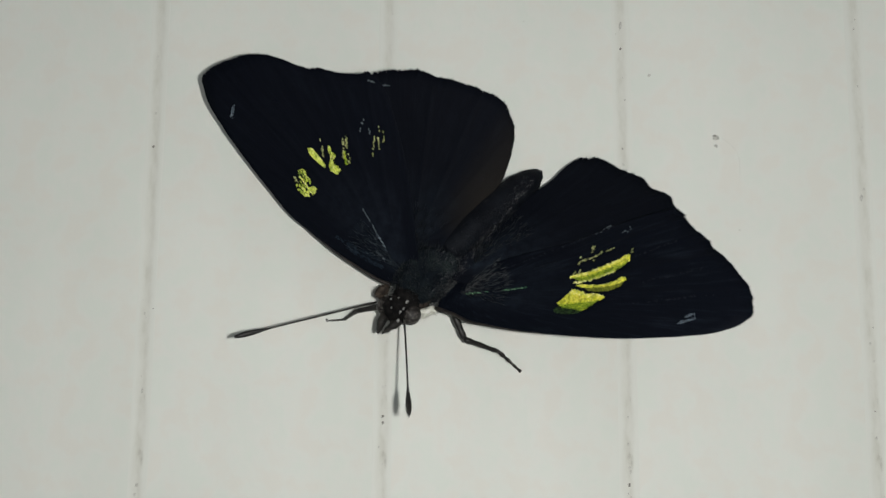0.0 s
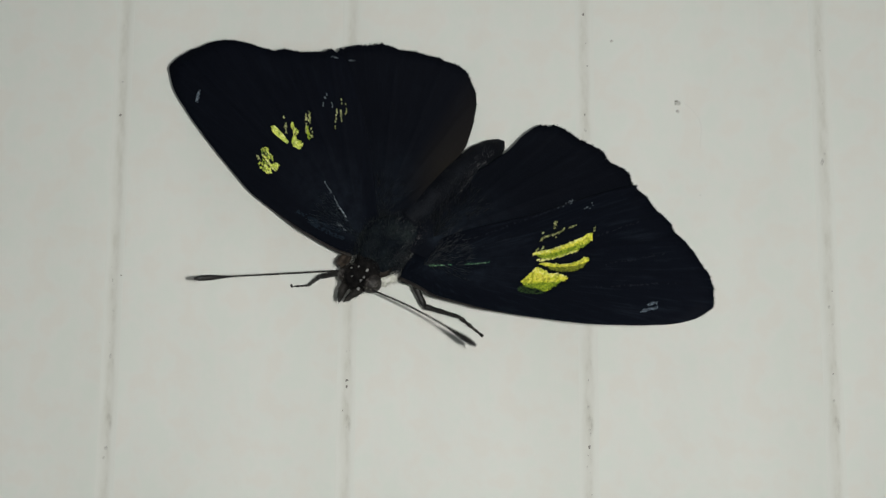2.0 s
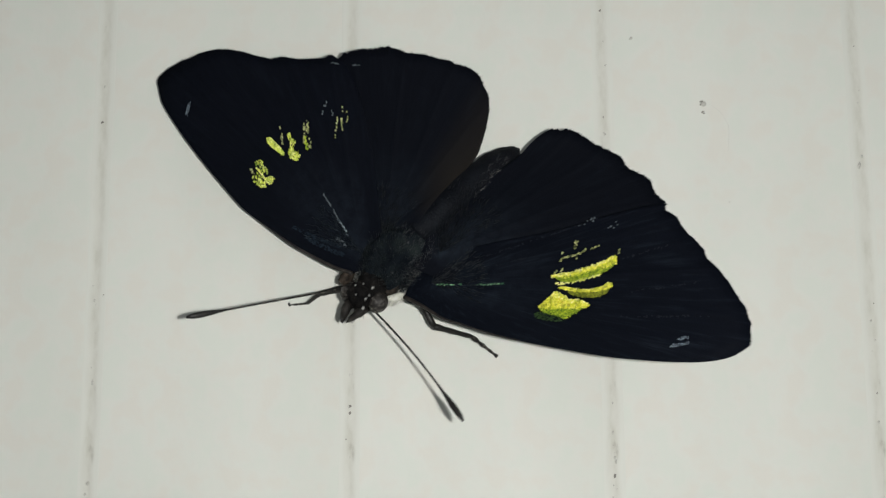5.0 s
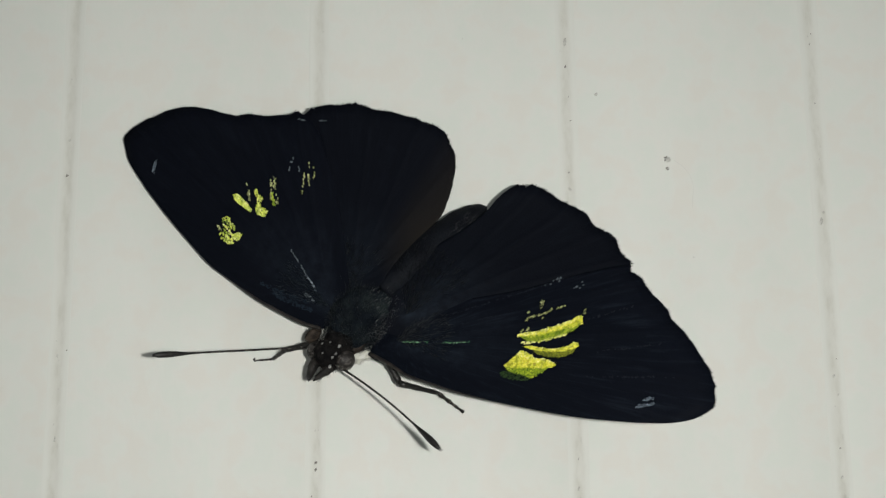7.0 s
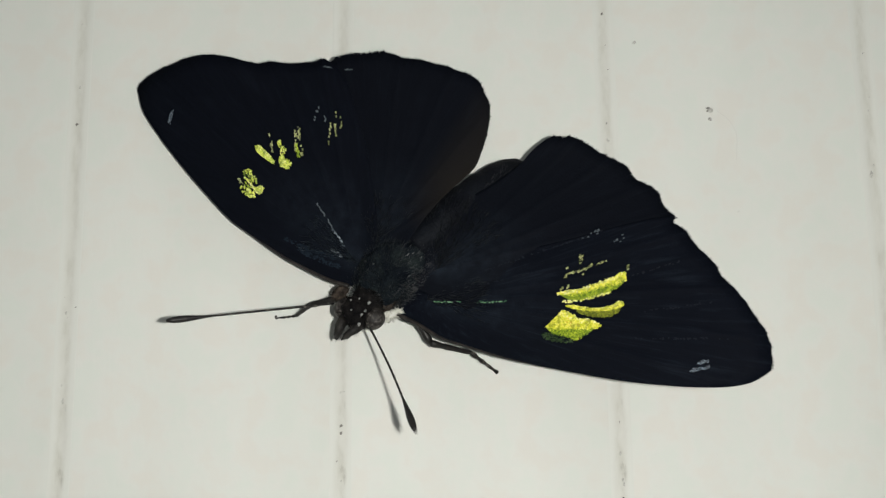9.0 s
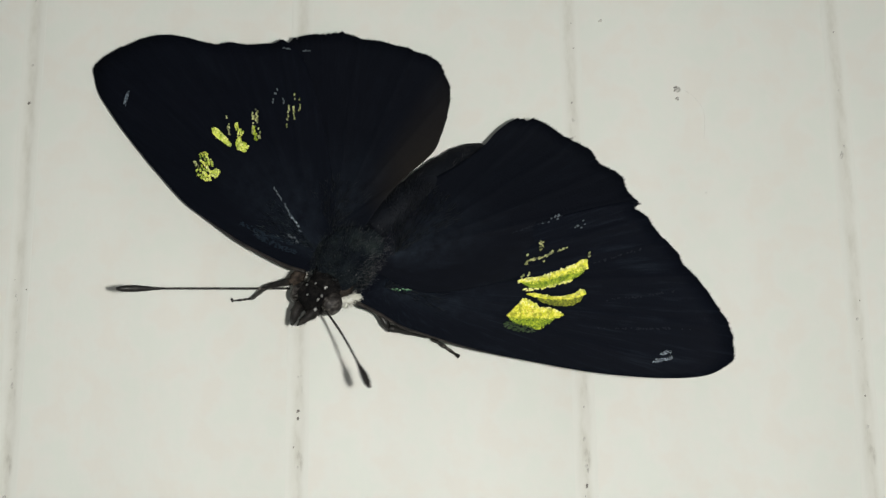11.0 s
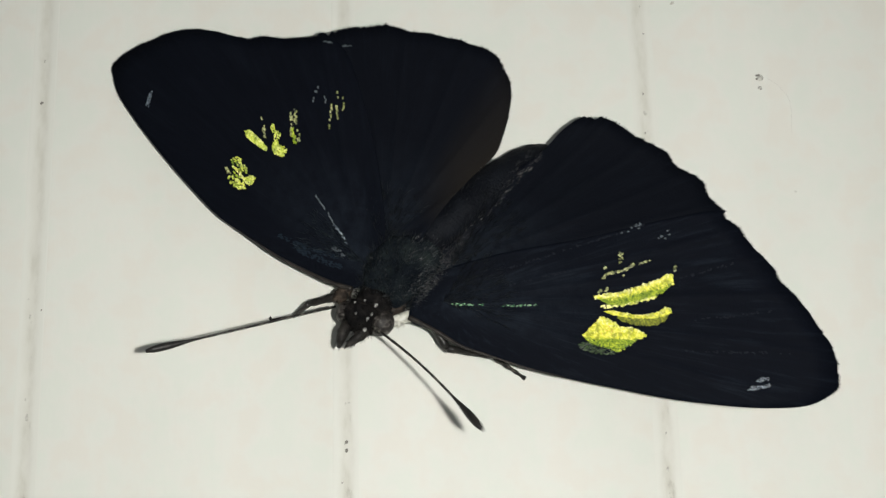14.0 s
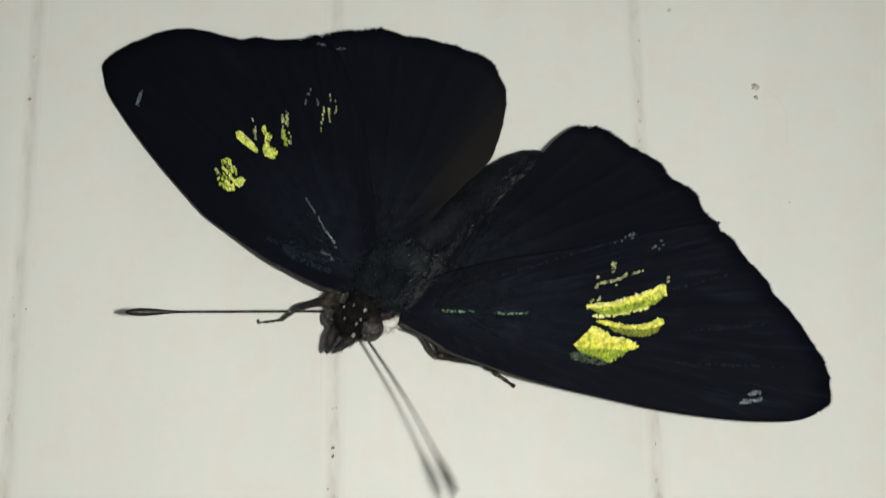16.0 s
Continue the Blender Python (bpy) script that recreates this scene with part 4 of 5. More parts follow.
for n, (x, z, r) in enumerate([(27.69, -18.92, 0.24), (27.36, -19.61, 0.17), (27.04, -19.95, 0.19), (26.87, -18.55, 0.13), (26.13, -18.65, 0.13),
                               (26.19, -19.5, 0.14), (26.85, -20.75, 0.24)]):
    v, f = blob(head_at(x, -6.5 + 0.12 * abs(x - 26.7), z), ((r * 0.6 * MM, 0, r * 0.2 * MM), (0, 0.2 * MM, 0), (0, 0, r * 0.52 * MM)), 8, 10, 1.2, n * 1.7)
    part("white_dot", mesh_from("white_dot", v, f, PALE), head, "tuft of white scales")
hairs("fur", head, [(Vector((0, 0, 0)), (ALONG * 1.4 * MM, ACROSS * 1.55 * MM, OUT * 1.35 * MM))], 460, -ALONG * 0.4, 0.5, HEAD_FUR, "short brown-black hairs")
# added white tuft: stands for pale fuzz and the wall seen through the gap
v, f = blob(head_at(29.45, -4.6, -19.7), ((1.0 * MM, 0, 0.35 * MM), (0, 0.4 * MM, 0), (-0.12 * MM, 0, 0.42 * MM)), 14, 20, 0.6, 3)
gap_tuft = part("gap_tuft", mesh_from("gap_tuft", v, f, WHITE), head, "white tuft below the wing root, for pale fuzz and wall seen through")
hairs("pale_hairs", gap_tuft, [(head_at(29.5, -4.6, -19.7), ((1.0 * MM, 0, 0.35 * MM), (0, 0.4 * MM, 0), (-0.12 * MM, 0, 0.42 * MM)))], 260,
      Vector((0.5, -0.2, -0.3)), 0.5, WHITE, "fine whitish hairs")
for x, y, z in ((25.1, -4.2, -17.6), (29.1, -4.6, -18.9)):
    v, f = blob(head_at(x, y, z), ((0.75 * MM, 0, 0.2 * MM), (0, 0.7 * MM, 0), (0.1 * MM, 0, 0.6 * MM)), 10, 14, 0.5, x)
    tuft = part("neck_tuft", mesh_from("neck_tuft", v, f, BROWN_FUR), head, "brown hairy tuft at the neck")
    hairs("fur", tuft, [(head_at(x, y, z), ((0.75 * MM, 0, 0.2 * MM), (0, 0.7 * MM, 0), (0.1 * MM, 0, 0.6 * MM)))], 120, OUT * 0.3, 0.55, BROWN_FUR,
          "short brown hairs")


def feeler(label, length, bow):
    """A feeler that points along its own x: thin ringed shaft and long flat club."""
    n = 26
    pts = [(length * i / n, 0, bow * math.sin(math.pi * i / n)) for i in range(n + 1)]
    rad = [0.092 - 0.016 * i / n + 0.012 * (i % 2) for i in range(n + 1)]
    cut = 19
    v, f = tube([Vector(p) * MM for p in pts[: cut + 1]], [r * MM for r in rad[: cut + 1]], 8)
    ob = part("antenna", mesh_from("antenna", v, f, SHAFT), butterfly, label)
    club = [0.085, 0.11, 0.16, 0.22, 0.27, 0.285, 0.25, 0.12]
    v, f = tube([Vector(p) * MM for p in pts[cut:]], [r * MM for r in club], 10)
    part("club", mesh_from("club", v, f, HORN), ob, "thickened black tip")
    return ob


antenna_right = feeler("thin dark feeler that circles quickly", 15.0, 0.4)
antenna_left = feeler("thin dark feeler held out sideways", 14.2, 0.0)


def leg(joints, radii, label, origin, curl=False):
    """A jointed leg: thigh, shin and foot as parts; the origin is the place of its foot."""
    o = rel(*origin)
    p = [rel(*j) - o for j in joints]
    first = None
    for i, name in enumerate(("leg", "shin", "foot")):
        a, b = p[i], p[i + 1]
        n = 7
        pts = [a.lerp(b, k / n) for k in range(n + 1)]
        r0, r1 = radii[i], radii[i + 1]
        rad = [(r0 + (r1 - r0) * k / n) * (1 + 0.12 * math.sin(k * 2.4)) * MM for k in range(n + 1)]
        if i == 2 and curl:
            pts = pts[:6] + [pts[6] + Vector((-0.25, 0, 0.0)) * MM, pts[6] + Vector((-0.5, 0, -0.08)) * MM, pts[6] + Vector((-0.62, 0, 0.06)) * MM,
                             pts[6] + Vector((-0.45, 0, 0.16)) * MM]
            rad = [0.10 * MM] * 6 + [0.07 * MM] * 4
        if i == 2:
            rad = [r * (1.25 if k % 2 else 0.8) for k, r in enumerate(rad)]
            rad[-1] *= 1.6
        v, f = tube(pts, rad, 10)
        ob = part(name, mesh_from(name, v, f, SHAFT if i == 2 else HORN), first or butterfly, label if i == 0 else "")
        first = first or ob
        if i == 0:
            ob.location = o
    return first


leg_right = leg([(31.2, -4.6, -19.0), (33.0, -3.9, -21.9), (36.6, -2.2, -22.4), (39.1, -0.12, -23.85)], [0.42, 0.30, 0.2, 0.11],
                "black jointed leg that grips the paint", (39.1, 0.0, -23.85))
leg_left = leg([(25.6, -4.4, -17.6), (22.4, -3.3, -18.1), (21.0, -1.5, -18.75), (19.35, -0.12, -18.7)], [0.38, 0.24, 0.16, 0.1],
               "thin black leg with a pale curled foot that grips the paint", (19.35, 0.0, -18.7), True)

# ---------------------------------------------------------------- the torch beside the lens


def build_torch():
    """A small round phone torch: a glowing dome in a dark ring; it shines along its own minus z."""
    glow = material("white_glow", (1, 1, 1), 0.4)
    b = glow.node_tree.nodes["Principled BSDF"]
    b.inputs["Emission Color"].default_value = (0.995, 0.98, 0.946, 1)
    b.inputs["Emission Strength"].default_value = TORCH_GLOW
    shell = material("dark_plastic", (0.03, 0.03, 0.032), 0.4)
    mottle(shell, [(0.3, (0.025, 0.025, 0.027)), (0.7, (0.035, 0.035, 0.037))], 900, 3, bump=0.1)
    ob = tagged(new("torch"), "small round phone torch with a dark plastic ring, switched on", "torch", kind="structure")
    n, r = 32, TORCH_RADIUS
    prof = [(r * 1.04, 0.7), (r * 1.06, 0.40), (r * 1.12, 0.3), (r * 1.3, 0.3), (r * 1.38, 0.38), (r * 1.4, 0.5), (r * 1.4, 1.4), (r * 1.3, 1.5)]
    verts = [(q * math.cos(2 * math.pi * k / n) * MM, q * math.sin(2 * math.pi * k / n) * MM, z * MM) for q, z in prof for k in range(n)]
    faces = [(j * n + k, j * n + (k + 1) % n, (j + 1) * n + (k + 1) % n, (j + 1) * n + k) for j in range(len(prof) - 1) for k in range(n)]
    faces.append(tuple((len(prof) - 1) * n + k for k in range(n)))
    part("housing", mesh_from("housing", verts, faces, shell), ob, "dark plastic ring")
    v, f = blob((0, 0, 0), ((r * MM, 0, 0), (0, r * MM, 0), (0, 0, r * MM)), 10, n)
    part("lamp", mesh_from("lamp", v, f, glow, True), ob, "bright white domed lamp")
    return ob


torch = build_torch()

# ---------------------------------------------------------------- what moves
# the body's slow sinking: seconds, x, y, z in mm; and the tail's: seconds, x, z
HEAD_DRIFT = [(0, 0.1, -1.3, 1.19), (1.5, 0.1, -1.3, 0.98), (3.5, 0.1, -1.3, 0.75), (7, 0.15, -1.1, 0.6), (11, 0.15, -0.35, 0.05), (14.5, 0, 0, 0),
              (16, 0, 0, 0)]
TAIL_DRIFT = [(0, -0.3, 2.2), (1.5, -0.4, 1.85), (3.5, -0.35, 1.5), (7, -0.2, 1.2), (11, -0.1, 0.3), (14.5, 0, 0), (16, 0, 0)]
# the wings sink and open: seconds, turn about x, y, z in degrees, shift in mm
LEFT_FORE_TURN = [
    (0, 22.27, 1.25, -5.51, 0.14, -1.70, 1.17),
    (0.5, 18.14, 0.71, -4.18, 0.14, -1.46, 1.33),
    (1, 13.27, 0.20, -2.68, 0.14, -1.18, 1.33),
    (1.5, 8.45, -0.43, -1.17, 0.06, -0.90, 1.15),
    (2, 6.83, 0.05, -1.02, 0.09, -0.97, 1.07),
    (2.5, 5.47, 0.40, -0.97, 0.05, -1.07, 0.97),
    (3, 3.93, 0.51, -1.04, -0.05, -1.17, 0.86),
    (3.5, 2.44, 0.65, -1.09, -0.21, -1.25, 0.66),
    (6, 1.31, -0.38, -1.15, 0.01, -1.06, 0.87),
    (6.5, 1.01, -0.56, -1.24, 0.01, -1.02, 0.91),
    (7, 0.30, -0.62, -1.34, 0.06, -0.96, 0.94),
    (7.5, 0.92, -0.79, -1.26, 0.05, -0.86, 0.86),
    (8, 1.18, -0.79, -1.19, 0.06, -0.78, 0.79),
    (10.5, 1.57, -0.31, -1.41, 0.12, -0.26, 0.25),
    (11, 1.43, -0.21, -1.05, 0.09, -0.23, 0.20),
    (11.5, 1.26, -0.23, -0.90, 0.08, -0.20, 0.17),
    (12, 1.06, -0.18, -0.78, 0.06, -0.16, 0.14),
    (12.5, 0.85, -0.18, -0.70, 0.04, -0.13, 0.12),
    (13, 0.70, -0.18, -0.64, 0.04, -0.10, 0.12),
    (13.5, 0.42, -0.07, -0.45, 0.02, -0.06, 0.08),
    (14, 0.15, -0.03, -0.22, 0.00, -0.02, 0.03),
    (14.5, 0.00, 0.02, -0.02, 0.00, 0.01, 0.00),
    (15, -0.28, 0.09, 0.06, -0.01, 0.02, -0.04),
    (15.5, -0.46, 0.07, 0.01, -0.02, 0.02, -0.03),
    (16, -0.63, 0.07, -0.04, -0.02, 0.01, 0.01),
]
LEFT_HIND_TURN = [
    (0, 10.24, 0.52, -1.00, -0.22, -0.88, 1.68),
    (0.5, 8.44, -0.38, -1.29, -0.07, -0.89, 1.69),
    (1, 6.53, -0.85, -1.53, 0.14, -0.90, 1.64),
    (1.5, 4.62, -0.93, -1.75, 0.33, -0.88, 1.49),
    (2, 4.07, -0.53, -2.61, 0.40, -0.86, 1.39),
    (2.5, 3.66, -0.30, -3.56, 0.42, -0.84, 1.28),
    (3, 3.32, -0.16, -4.59, 0.45, -0.82, 1.20),
    (3.5, 2.86, 0.23, -5.38, 0.46, -0.79, 1.06),
    (6, 1.22, 0.35, -4.25, 0.16, -0.88, 1.03),
    (6.5, 0.96, 0.39, -4.04, 0.12, -0.90, 1.04),
    (7, 0.88, 0.83, -3.76, 0.15, -0.92, 1.09),
    (7.5, 0.63, 0.52, -3.62, 0.05, -0.85, 0.99),
    (8, 0.47, 0.64, -3.47, 0.02, -0.80, 0.91),
    (10.5, -0.37, 1.25, -2.61, -0.11, -0.47, 0.48),
    (11, -0.25, 1.14, -2.35, -0.09, -0.42, 0.43),
    (11.5, 0.01, 0.91, -2.07, -0.06, -0.36, 0.40),
    (12, 0.04, 0.68, -1.77, -0.06, -0.30, 0.33),
    (12.5, 0.13, 0.47, -1.48, -0.05, -0.23, 0.28),
    (13, 0.23, 0.27, -1.18, -0.04, -0.17, 0.22),
    (13.5, 0.05, 0.16, -0.84, -0.04, -0.11, 0.13),
    (14, 0.01, 0.09, -0.51, -0.03, -0.04, 0.05),
    (14.5, 0.00, 0.06, -0.25, -0.01, 0.01, -0.01),
    (15, -0.25, 0.17, -0.13, 0.00, 0.03, -0.05),
    (15.5, -0.41, 0.22, -0.09, 0.00, 0.03, -0.07),
    (16, -0.15, 0.13, -0.14, 0.00, 0.03, -0.04),
]
RIGHT_FORE_TURN = [
    (0, -29.03, 2.30, -19.83, 0.72, -0.80, 1.24),
    (0.5, -27.14, 1.83, -18.80, 0.81, -0.98, 1.24),
    (1, -25.11, 1.63, -17.53, 0.82, -1.17, 1.15),
    (1.5, -23.25, 1.80, -16.46, 0.69, -1.32, 0.98),
    (2, -21.03, 1.62, -15.43, 0.94, -1.25, 0.86),
    (2.5, -19.58, 1.60, -15.04, 0.98, -1.15, 0.79),
    (3, -18.64, 1.74, -15.02, 0.87, -1.03, 0.73),
    (3.5, -17.56, 2.35, -14.97, 0.69, -0.92, 0.60),
    (6, -16.88, 3.87, -14.11, 0.72, -0.73, 0.67),
    (6.5, -17.30, 4.05, -14.02, 0.64, -0.68, 0.65),
    (7, -18.18, 3.86, -13.45, 0.65, -0.64, 0.62),
    (7.5, -15.26, 3.26, -12.59, 0.54, -0.49, 0.59),
    (8, -12.99, 2.67, -11.68, 0.43, -0.37, 0.56),
    (10.5, -1.03, -1.01, -5.63, -0.11, 0.28, -0.02),
    (11, -0.73, -0.74, -4.96, -0.01, 0.27, -0.02),
    (11.5, -0.63, -0.62, -4.30, 0.01, 0.25, -0.01),
    (12, -0.58, -0.45, -3.69, 0.00, 0.24, -0.01),
    (12.5, -0.52, -0.26, -3.09, -0.01, 0.22, 0.02),
    (13, -0.48, -0.09, -2.49, 0.00, 0.20, 0.04),
    (13.5, -0.51, 0.10, -1.94, 0.02, 0.18, 0.03),
    (14, -0.58, 0.18, -1.34, 0.00, 0.16, 0.03),
    (14.5, -0.60, 0.22, -0.85, 0.00, 0.15, 0.02),
    (15, -0.62, 0.29, -0.72, 0.01, 0.15, 0.00),
    (15.5, -0.70, 0.33, -0.78, 0.03, 0.15, 0.00),
    (16, -0.81, 0.27, -0.87, 0.04, 0.14, 0.03),
]
RIGHT_HIND_TURN = [
    (0, -17.77, -0.38, -6.66, 0.92, -1.85, 2.02),
    (0.5, -14.82, -0.37, -5.70, 0.98, -1.89, 1.77),
    (1, -11.28, -0.72, -4.73, 0.98, -1.95, 1.54),
    (1.5, -7.78, -1.35, -3.77, 0.89, -2.00, 1.34),
    (2, -8.21, -0.30, -2.86, 0.90, -2.03, 1.22),
    (2.5, -8.59, 0.14, -2.10, 0.85, -2.06, 1.19),
    (3, -8.59, 0.04, -1.46, 0.76, -2.11, 1.21),
    (3.5, -8.62, -0.18, -0.91, 0.65, -2.15, 1.23),
    (6, -4.61, -1.13, -2.24, 0.42, -1.90, 0.54),
    (6.5, -3.66, -1.36, -2.54, 0.41, -1.86, 0.45),
    (7, -1.92, -1.48, -3.07, 0.51, -1.82, 0.43),
    (7.5, -1.79, -1.30, -2.84, 0.33, -1.66, 0.31),
    (8, -1.64, -1.22, -2.71, 0.23, -1.53, 0.26),
    (10.5, -0.39, -0.41, -2.45, 0.26, -0.86, 0.09),
    (11, -0.38, -0.26, -2.16, 0.24, -0.76, 0.07),
    (11.5, -0.17, -0.23, -1.89, 0.22, -0.64, 0.08),
    (12, -0.17, -0.24, -1.58, 0.17, -0.53, 0.06),
    (12.5, -0.07, -0.31, -1.29, 0.11, -0.42, 0.06),
    (13, 0.12, -0.30, -0.98, 0.06, -0.31, 0.07),
    (13.5, 0.02, -0.18, -0.68, 0.04, -0.20, 0.03),
    (14, -0.02, -0.05, -0.36, 0.01, -0.09, 0.01),
    (14.5, 0.01, 0.05, -0.13, 0.00, 0.00, -0.01),
    (15, -0.14, 0.19, -0.02, 0.00, 0.03, -0.04),
    (15.5, -0.25, 0.22, 0.02, -0.01, 0.03, -0.05),
    (16, -0.09, 0.16, -0.03, 0.00, 0.03, -0.03),
]
# which way the feelers point: seconds, x, y, z
RIGHT_FEELER = [
    (0, 0.08, -0.75, -0.65), (0.1, 0.11, -0.88, -0.46), (0.2, 0.44, -0.75, -0.49), (0.3, 0.61, -0.50, -0.61),
    (0.4, 0.44, -0.30, -0.85), (0.5, 0.21, -0.59, -0.78), (0.6, 0.06, -0.85, -0.52), (0.7, 0.14, -0.92, -0.37),
    (0.8, 0.65, -0.46, -0.60), (0.9, 0.58, -0.36, -0.73), (1, 0.38, -0.50, -0.78), (1.1, 0.12, -0.63, -0.77),
    (1.2, 0.14, -0.92, -0.36), (1.3, 0.41, -0.85, -0.32), (1.4, 0.67, -0.60, -0.44), (1.5, 0.70, -0.40, -0.60),
    (1.6, 0.33, -0.47, -0.82), (1.7, 0.21, -0.72, -0.65), (1.8, 0.19, -0.90, -0.40), (1.9, 0.47, -0.81, -0.34),
    (2, 0.74, -0.53, -0.42), (2.1, 0.64, -0.43, -0.63), (2.2, 0.44, -0.49, -0.75), (2.3, 0.14, -0.76, -0.64),
    (2.4, 0.06, -0.92, -0.39), (2.5, 0.23, -0.91, -0.34), (2.6, 0.47, -0.81, -0.34), (2.7, 0.58, -0.61, -0.53),
    (2.8, 0.32, -0.51, -0.80), (2.9, 0.14, -0.80, -0.58), (3, 0.19, -0.92, -0.35), (3.1, 0.44, -0.79, -0.41),
    (3.2, 0.57, -0.62, -0.54), (3.3, 0.61, -0.43, -0.67), (3.4, 0.36, -0.46, -0.81), (3.5, 0.23, -0.71, -0.66),
    (3.6, 0.29, -0.86, -0.42), (3.7, 0.50, -0.73, -0.46), (3.8, 0.59, -0.55, -0.60), (3.9, 0.51, -0.45, -0.73),
    (4, 0.31, -0.57, -0.76), (4.1, 0.25, -0.78, -0.57), (4.2, 0.37, -0.81, -0.44), (4.3, 0.54, -0.66, -0.52),
    (4.4, 0.60, -0.47, -0.65), (4.5, 0.41, -0.46, -0.79), (4.6, 0.25, -0.67, -0.70), (4.7, 0.28, -0.83, -0.47),
    (4.8, 0.46, -0.77, -0.45), (4.9, 0.58, -0.58, -0.57), (5, 0.56, -0.44, -0.70), (5.1, 0.33, -0.53, -0.78),
    (5.2, 0.24, -0.74, -0.62), (5.3, 0.33, -0.84, -0.43), (5.4, 0.52, -0.70, -0.49), (5.5, 0.59, -0.52, -0.62),
    (5.6, 0.46, -0.46, -0.76), (5.7, 0.28, -0.62, -0.73), (5.8, 0.38, -0.81, -0.46), (5.9, 0.54, -0.64, -0.54),
    (6, 0.48, -0.37, -0.80), (6.1, 0.26, -0.65, -0.71), (6.2, 0.17, -0.86, -0.49), (6.3, 0.19, -0.90, -0.40),
    (6.4, 0.61, -0.52, -0.60), (6.5, 0.56, -0.39, -0.73), (6.6, 0.32, -0.51, -0.80), (6.7, 0.24, -0.66, -0.71),
    (6.8, 0.20, -0.88, -0.42), (6.9, 0.36, -0.84, -0.40), (7, 0.62, -0.58, -0.53), (7.1, 0.68, -0.45, -0.58),
    (7.2, 0.54, -0.37, -0.76), (7.3, 0.28, -0.64, -0.71), (7.4, 0.22, -0.85, -0.48), (7.5, 0.32, -0.84, -0.43),
    (7.6, 0.54, -0.67, -0.51), (7.7, 0.64, -0.51, -0.58), (7.8, 0.49, -0.41, -0.77), (7.9, 0.22, -0.74, -0.63),
    (8, 0.31, -0.82, -0.47), (8.1, 0.54, -0.65, -0.54), (8.2, 0.61, -0.49, -0.62), (8.3, 0.59, -0.47, -0.66),
    (8.4, 0.39, -0.56, -0.73), (8.5, 0.25, -0.78, -0.57), (8.6, 0.40, -0.77, -0.50), (8.7, 0.57, -0.59, -0.57),
    (8.8, 0.62, -0.54, -0.56), (8.9, 0.53, -0.43, -0.73), (9, 0.28, -0.69, -0.67), (9.1, 0.29, -0.81, -0.50),
    (9.2, 0.49, -0.69, -0.53), (9.3, 0.60, -0.53, -0.60), (9.4, 0.61, -0.49, -0.62), (9.5, 0.44, -0.49, -0.75),
    (9.6, 0.24, -0.76, -0.60), (9.7, 0.35, -0.80, -0.49), (9.8, 0.55, -0.63, -0.55), (9.9, 0.60, -0.58, -0.55),
    (10, 0.56, -0.46, -0.70), (10.1, 0.33, -0.63, -0.70), (10.2, 0.27, -0.80, -0.54), (10.3, 0.21, -0.74, -0.63),
    (10.4, 0.35, -0.81, -0.47), (10.5, 0.51, -0.67, -0.54), (10.6, 0.60, -0.47, -0.65), (10.7, 0.47, -0.42, -0.78),
    (10.8, 0.22, -0.67, -0.71), (10.9, 0.20, -0.80, -0.57), (11, 0.29, -0.79, -0.53), (11.1, 0.44, -0.68, -0.58),
    (11.2, 0.47, -0.38, -0.80), (11.3, 0.33, -0.46, -0.83), (11.4, 0.21, -0.66, -0.72), (11.5, 0.22, -0.78, -0.58),
    (11.6, 0.34, -0.81, -0.48), (11.7, 0.52, -0.65, -0.55), (11.8, 0.61, -0.42, -0.68), (11.9, 0.41, -0.44, -0.80),
    (12, 0.21, -0.74, -0.63), (12.1, 0.20, -0.83, -0.52), (12.2, 0.37, -0.78, -0.50), (12.3, 0.52, -0.63, -0.58),
    (12.4, 0.53, -0.40, -0.75), (12.5, 0.30, -0.63, -0.71), (12.6, 0.19, -0.79, -0.58), (12.7, 0.23, -0.84, -0.49),
    (12.8, 0.41, -0.76, -0.50), (12.9, 0.57, -0.54, -0.62), (13, 0.44, -0.49, -0.76), (13.1, 0.29, -0.54, -0.79),
    (13.2, 0.17, -0.80, -0.57), (13.3, 0.22, -0.84, -0.49), (13.4, 0.44, -0.73, -0.53), (13.5, 0.55, -0.55, -0.63),
    (13.6, 0.42, -0.39, -0.82), (13.7, 0.21, -0.53, -0.82), (13.8, 0.14, -0.79, -0.59), (13.9, 0.29, -0.80, -0.52),
    (14, 0.49, -0.66, -0.57), (14.1, 0.53, -0.52, -0.67), (14.2, 0.36, -0.43, -0.83), (14.3, 0.19, -0.62, -0.76),
    (14.4, 0.14, -0.80, -0.58), (14.5, 0.15, -0.84, -0.51), (14.6, 0.33, -0.79, -0.51), (14.7, 0.50, -0.66, -0.56),
    (14.8, 0.41, -0.40, -0.82), (14.9, 0.18, -0.41, -0.89), (15, 0.13, -0.67, -0.73), (15.1, 0.11, -0.80, -0.59),
    (15.2, 0.45, -0.72, -0.54), (15.3, 0.62, -0.47, -0.63), (15.4, 0.49, -0.35, -0.80), (15.5, 0.35, -0.31, -0.89),
    (15.6, 0.14, -0.76, -0.64), (15.7, 0.18, -0.87, -0.47), (15.8, 0.37, -0.81, -0.46), (15.9, 0.55, -0.66, -0.51),
    (16, 0.43, -0.43, -0.79),
]
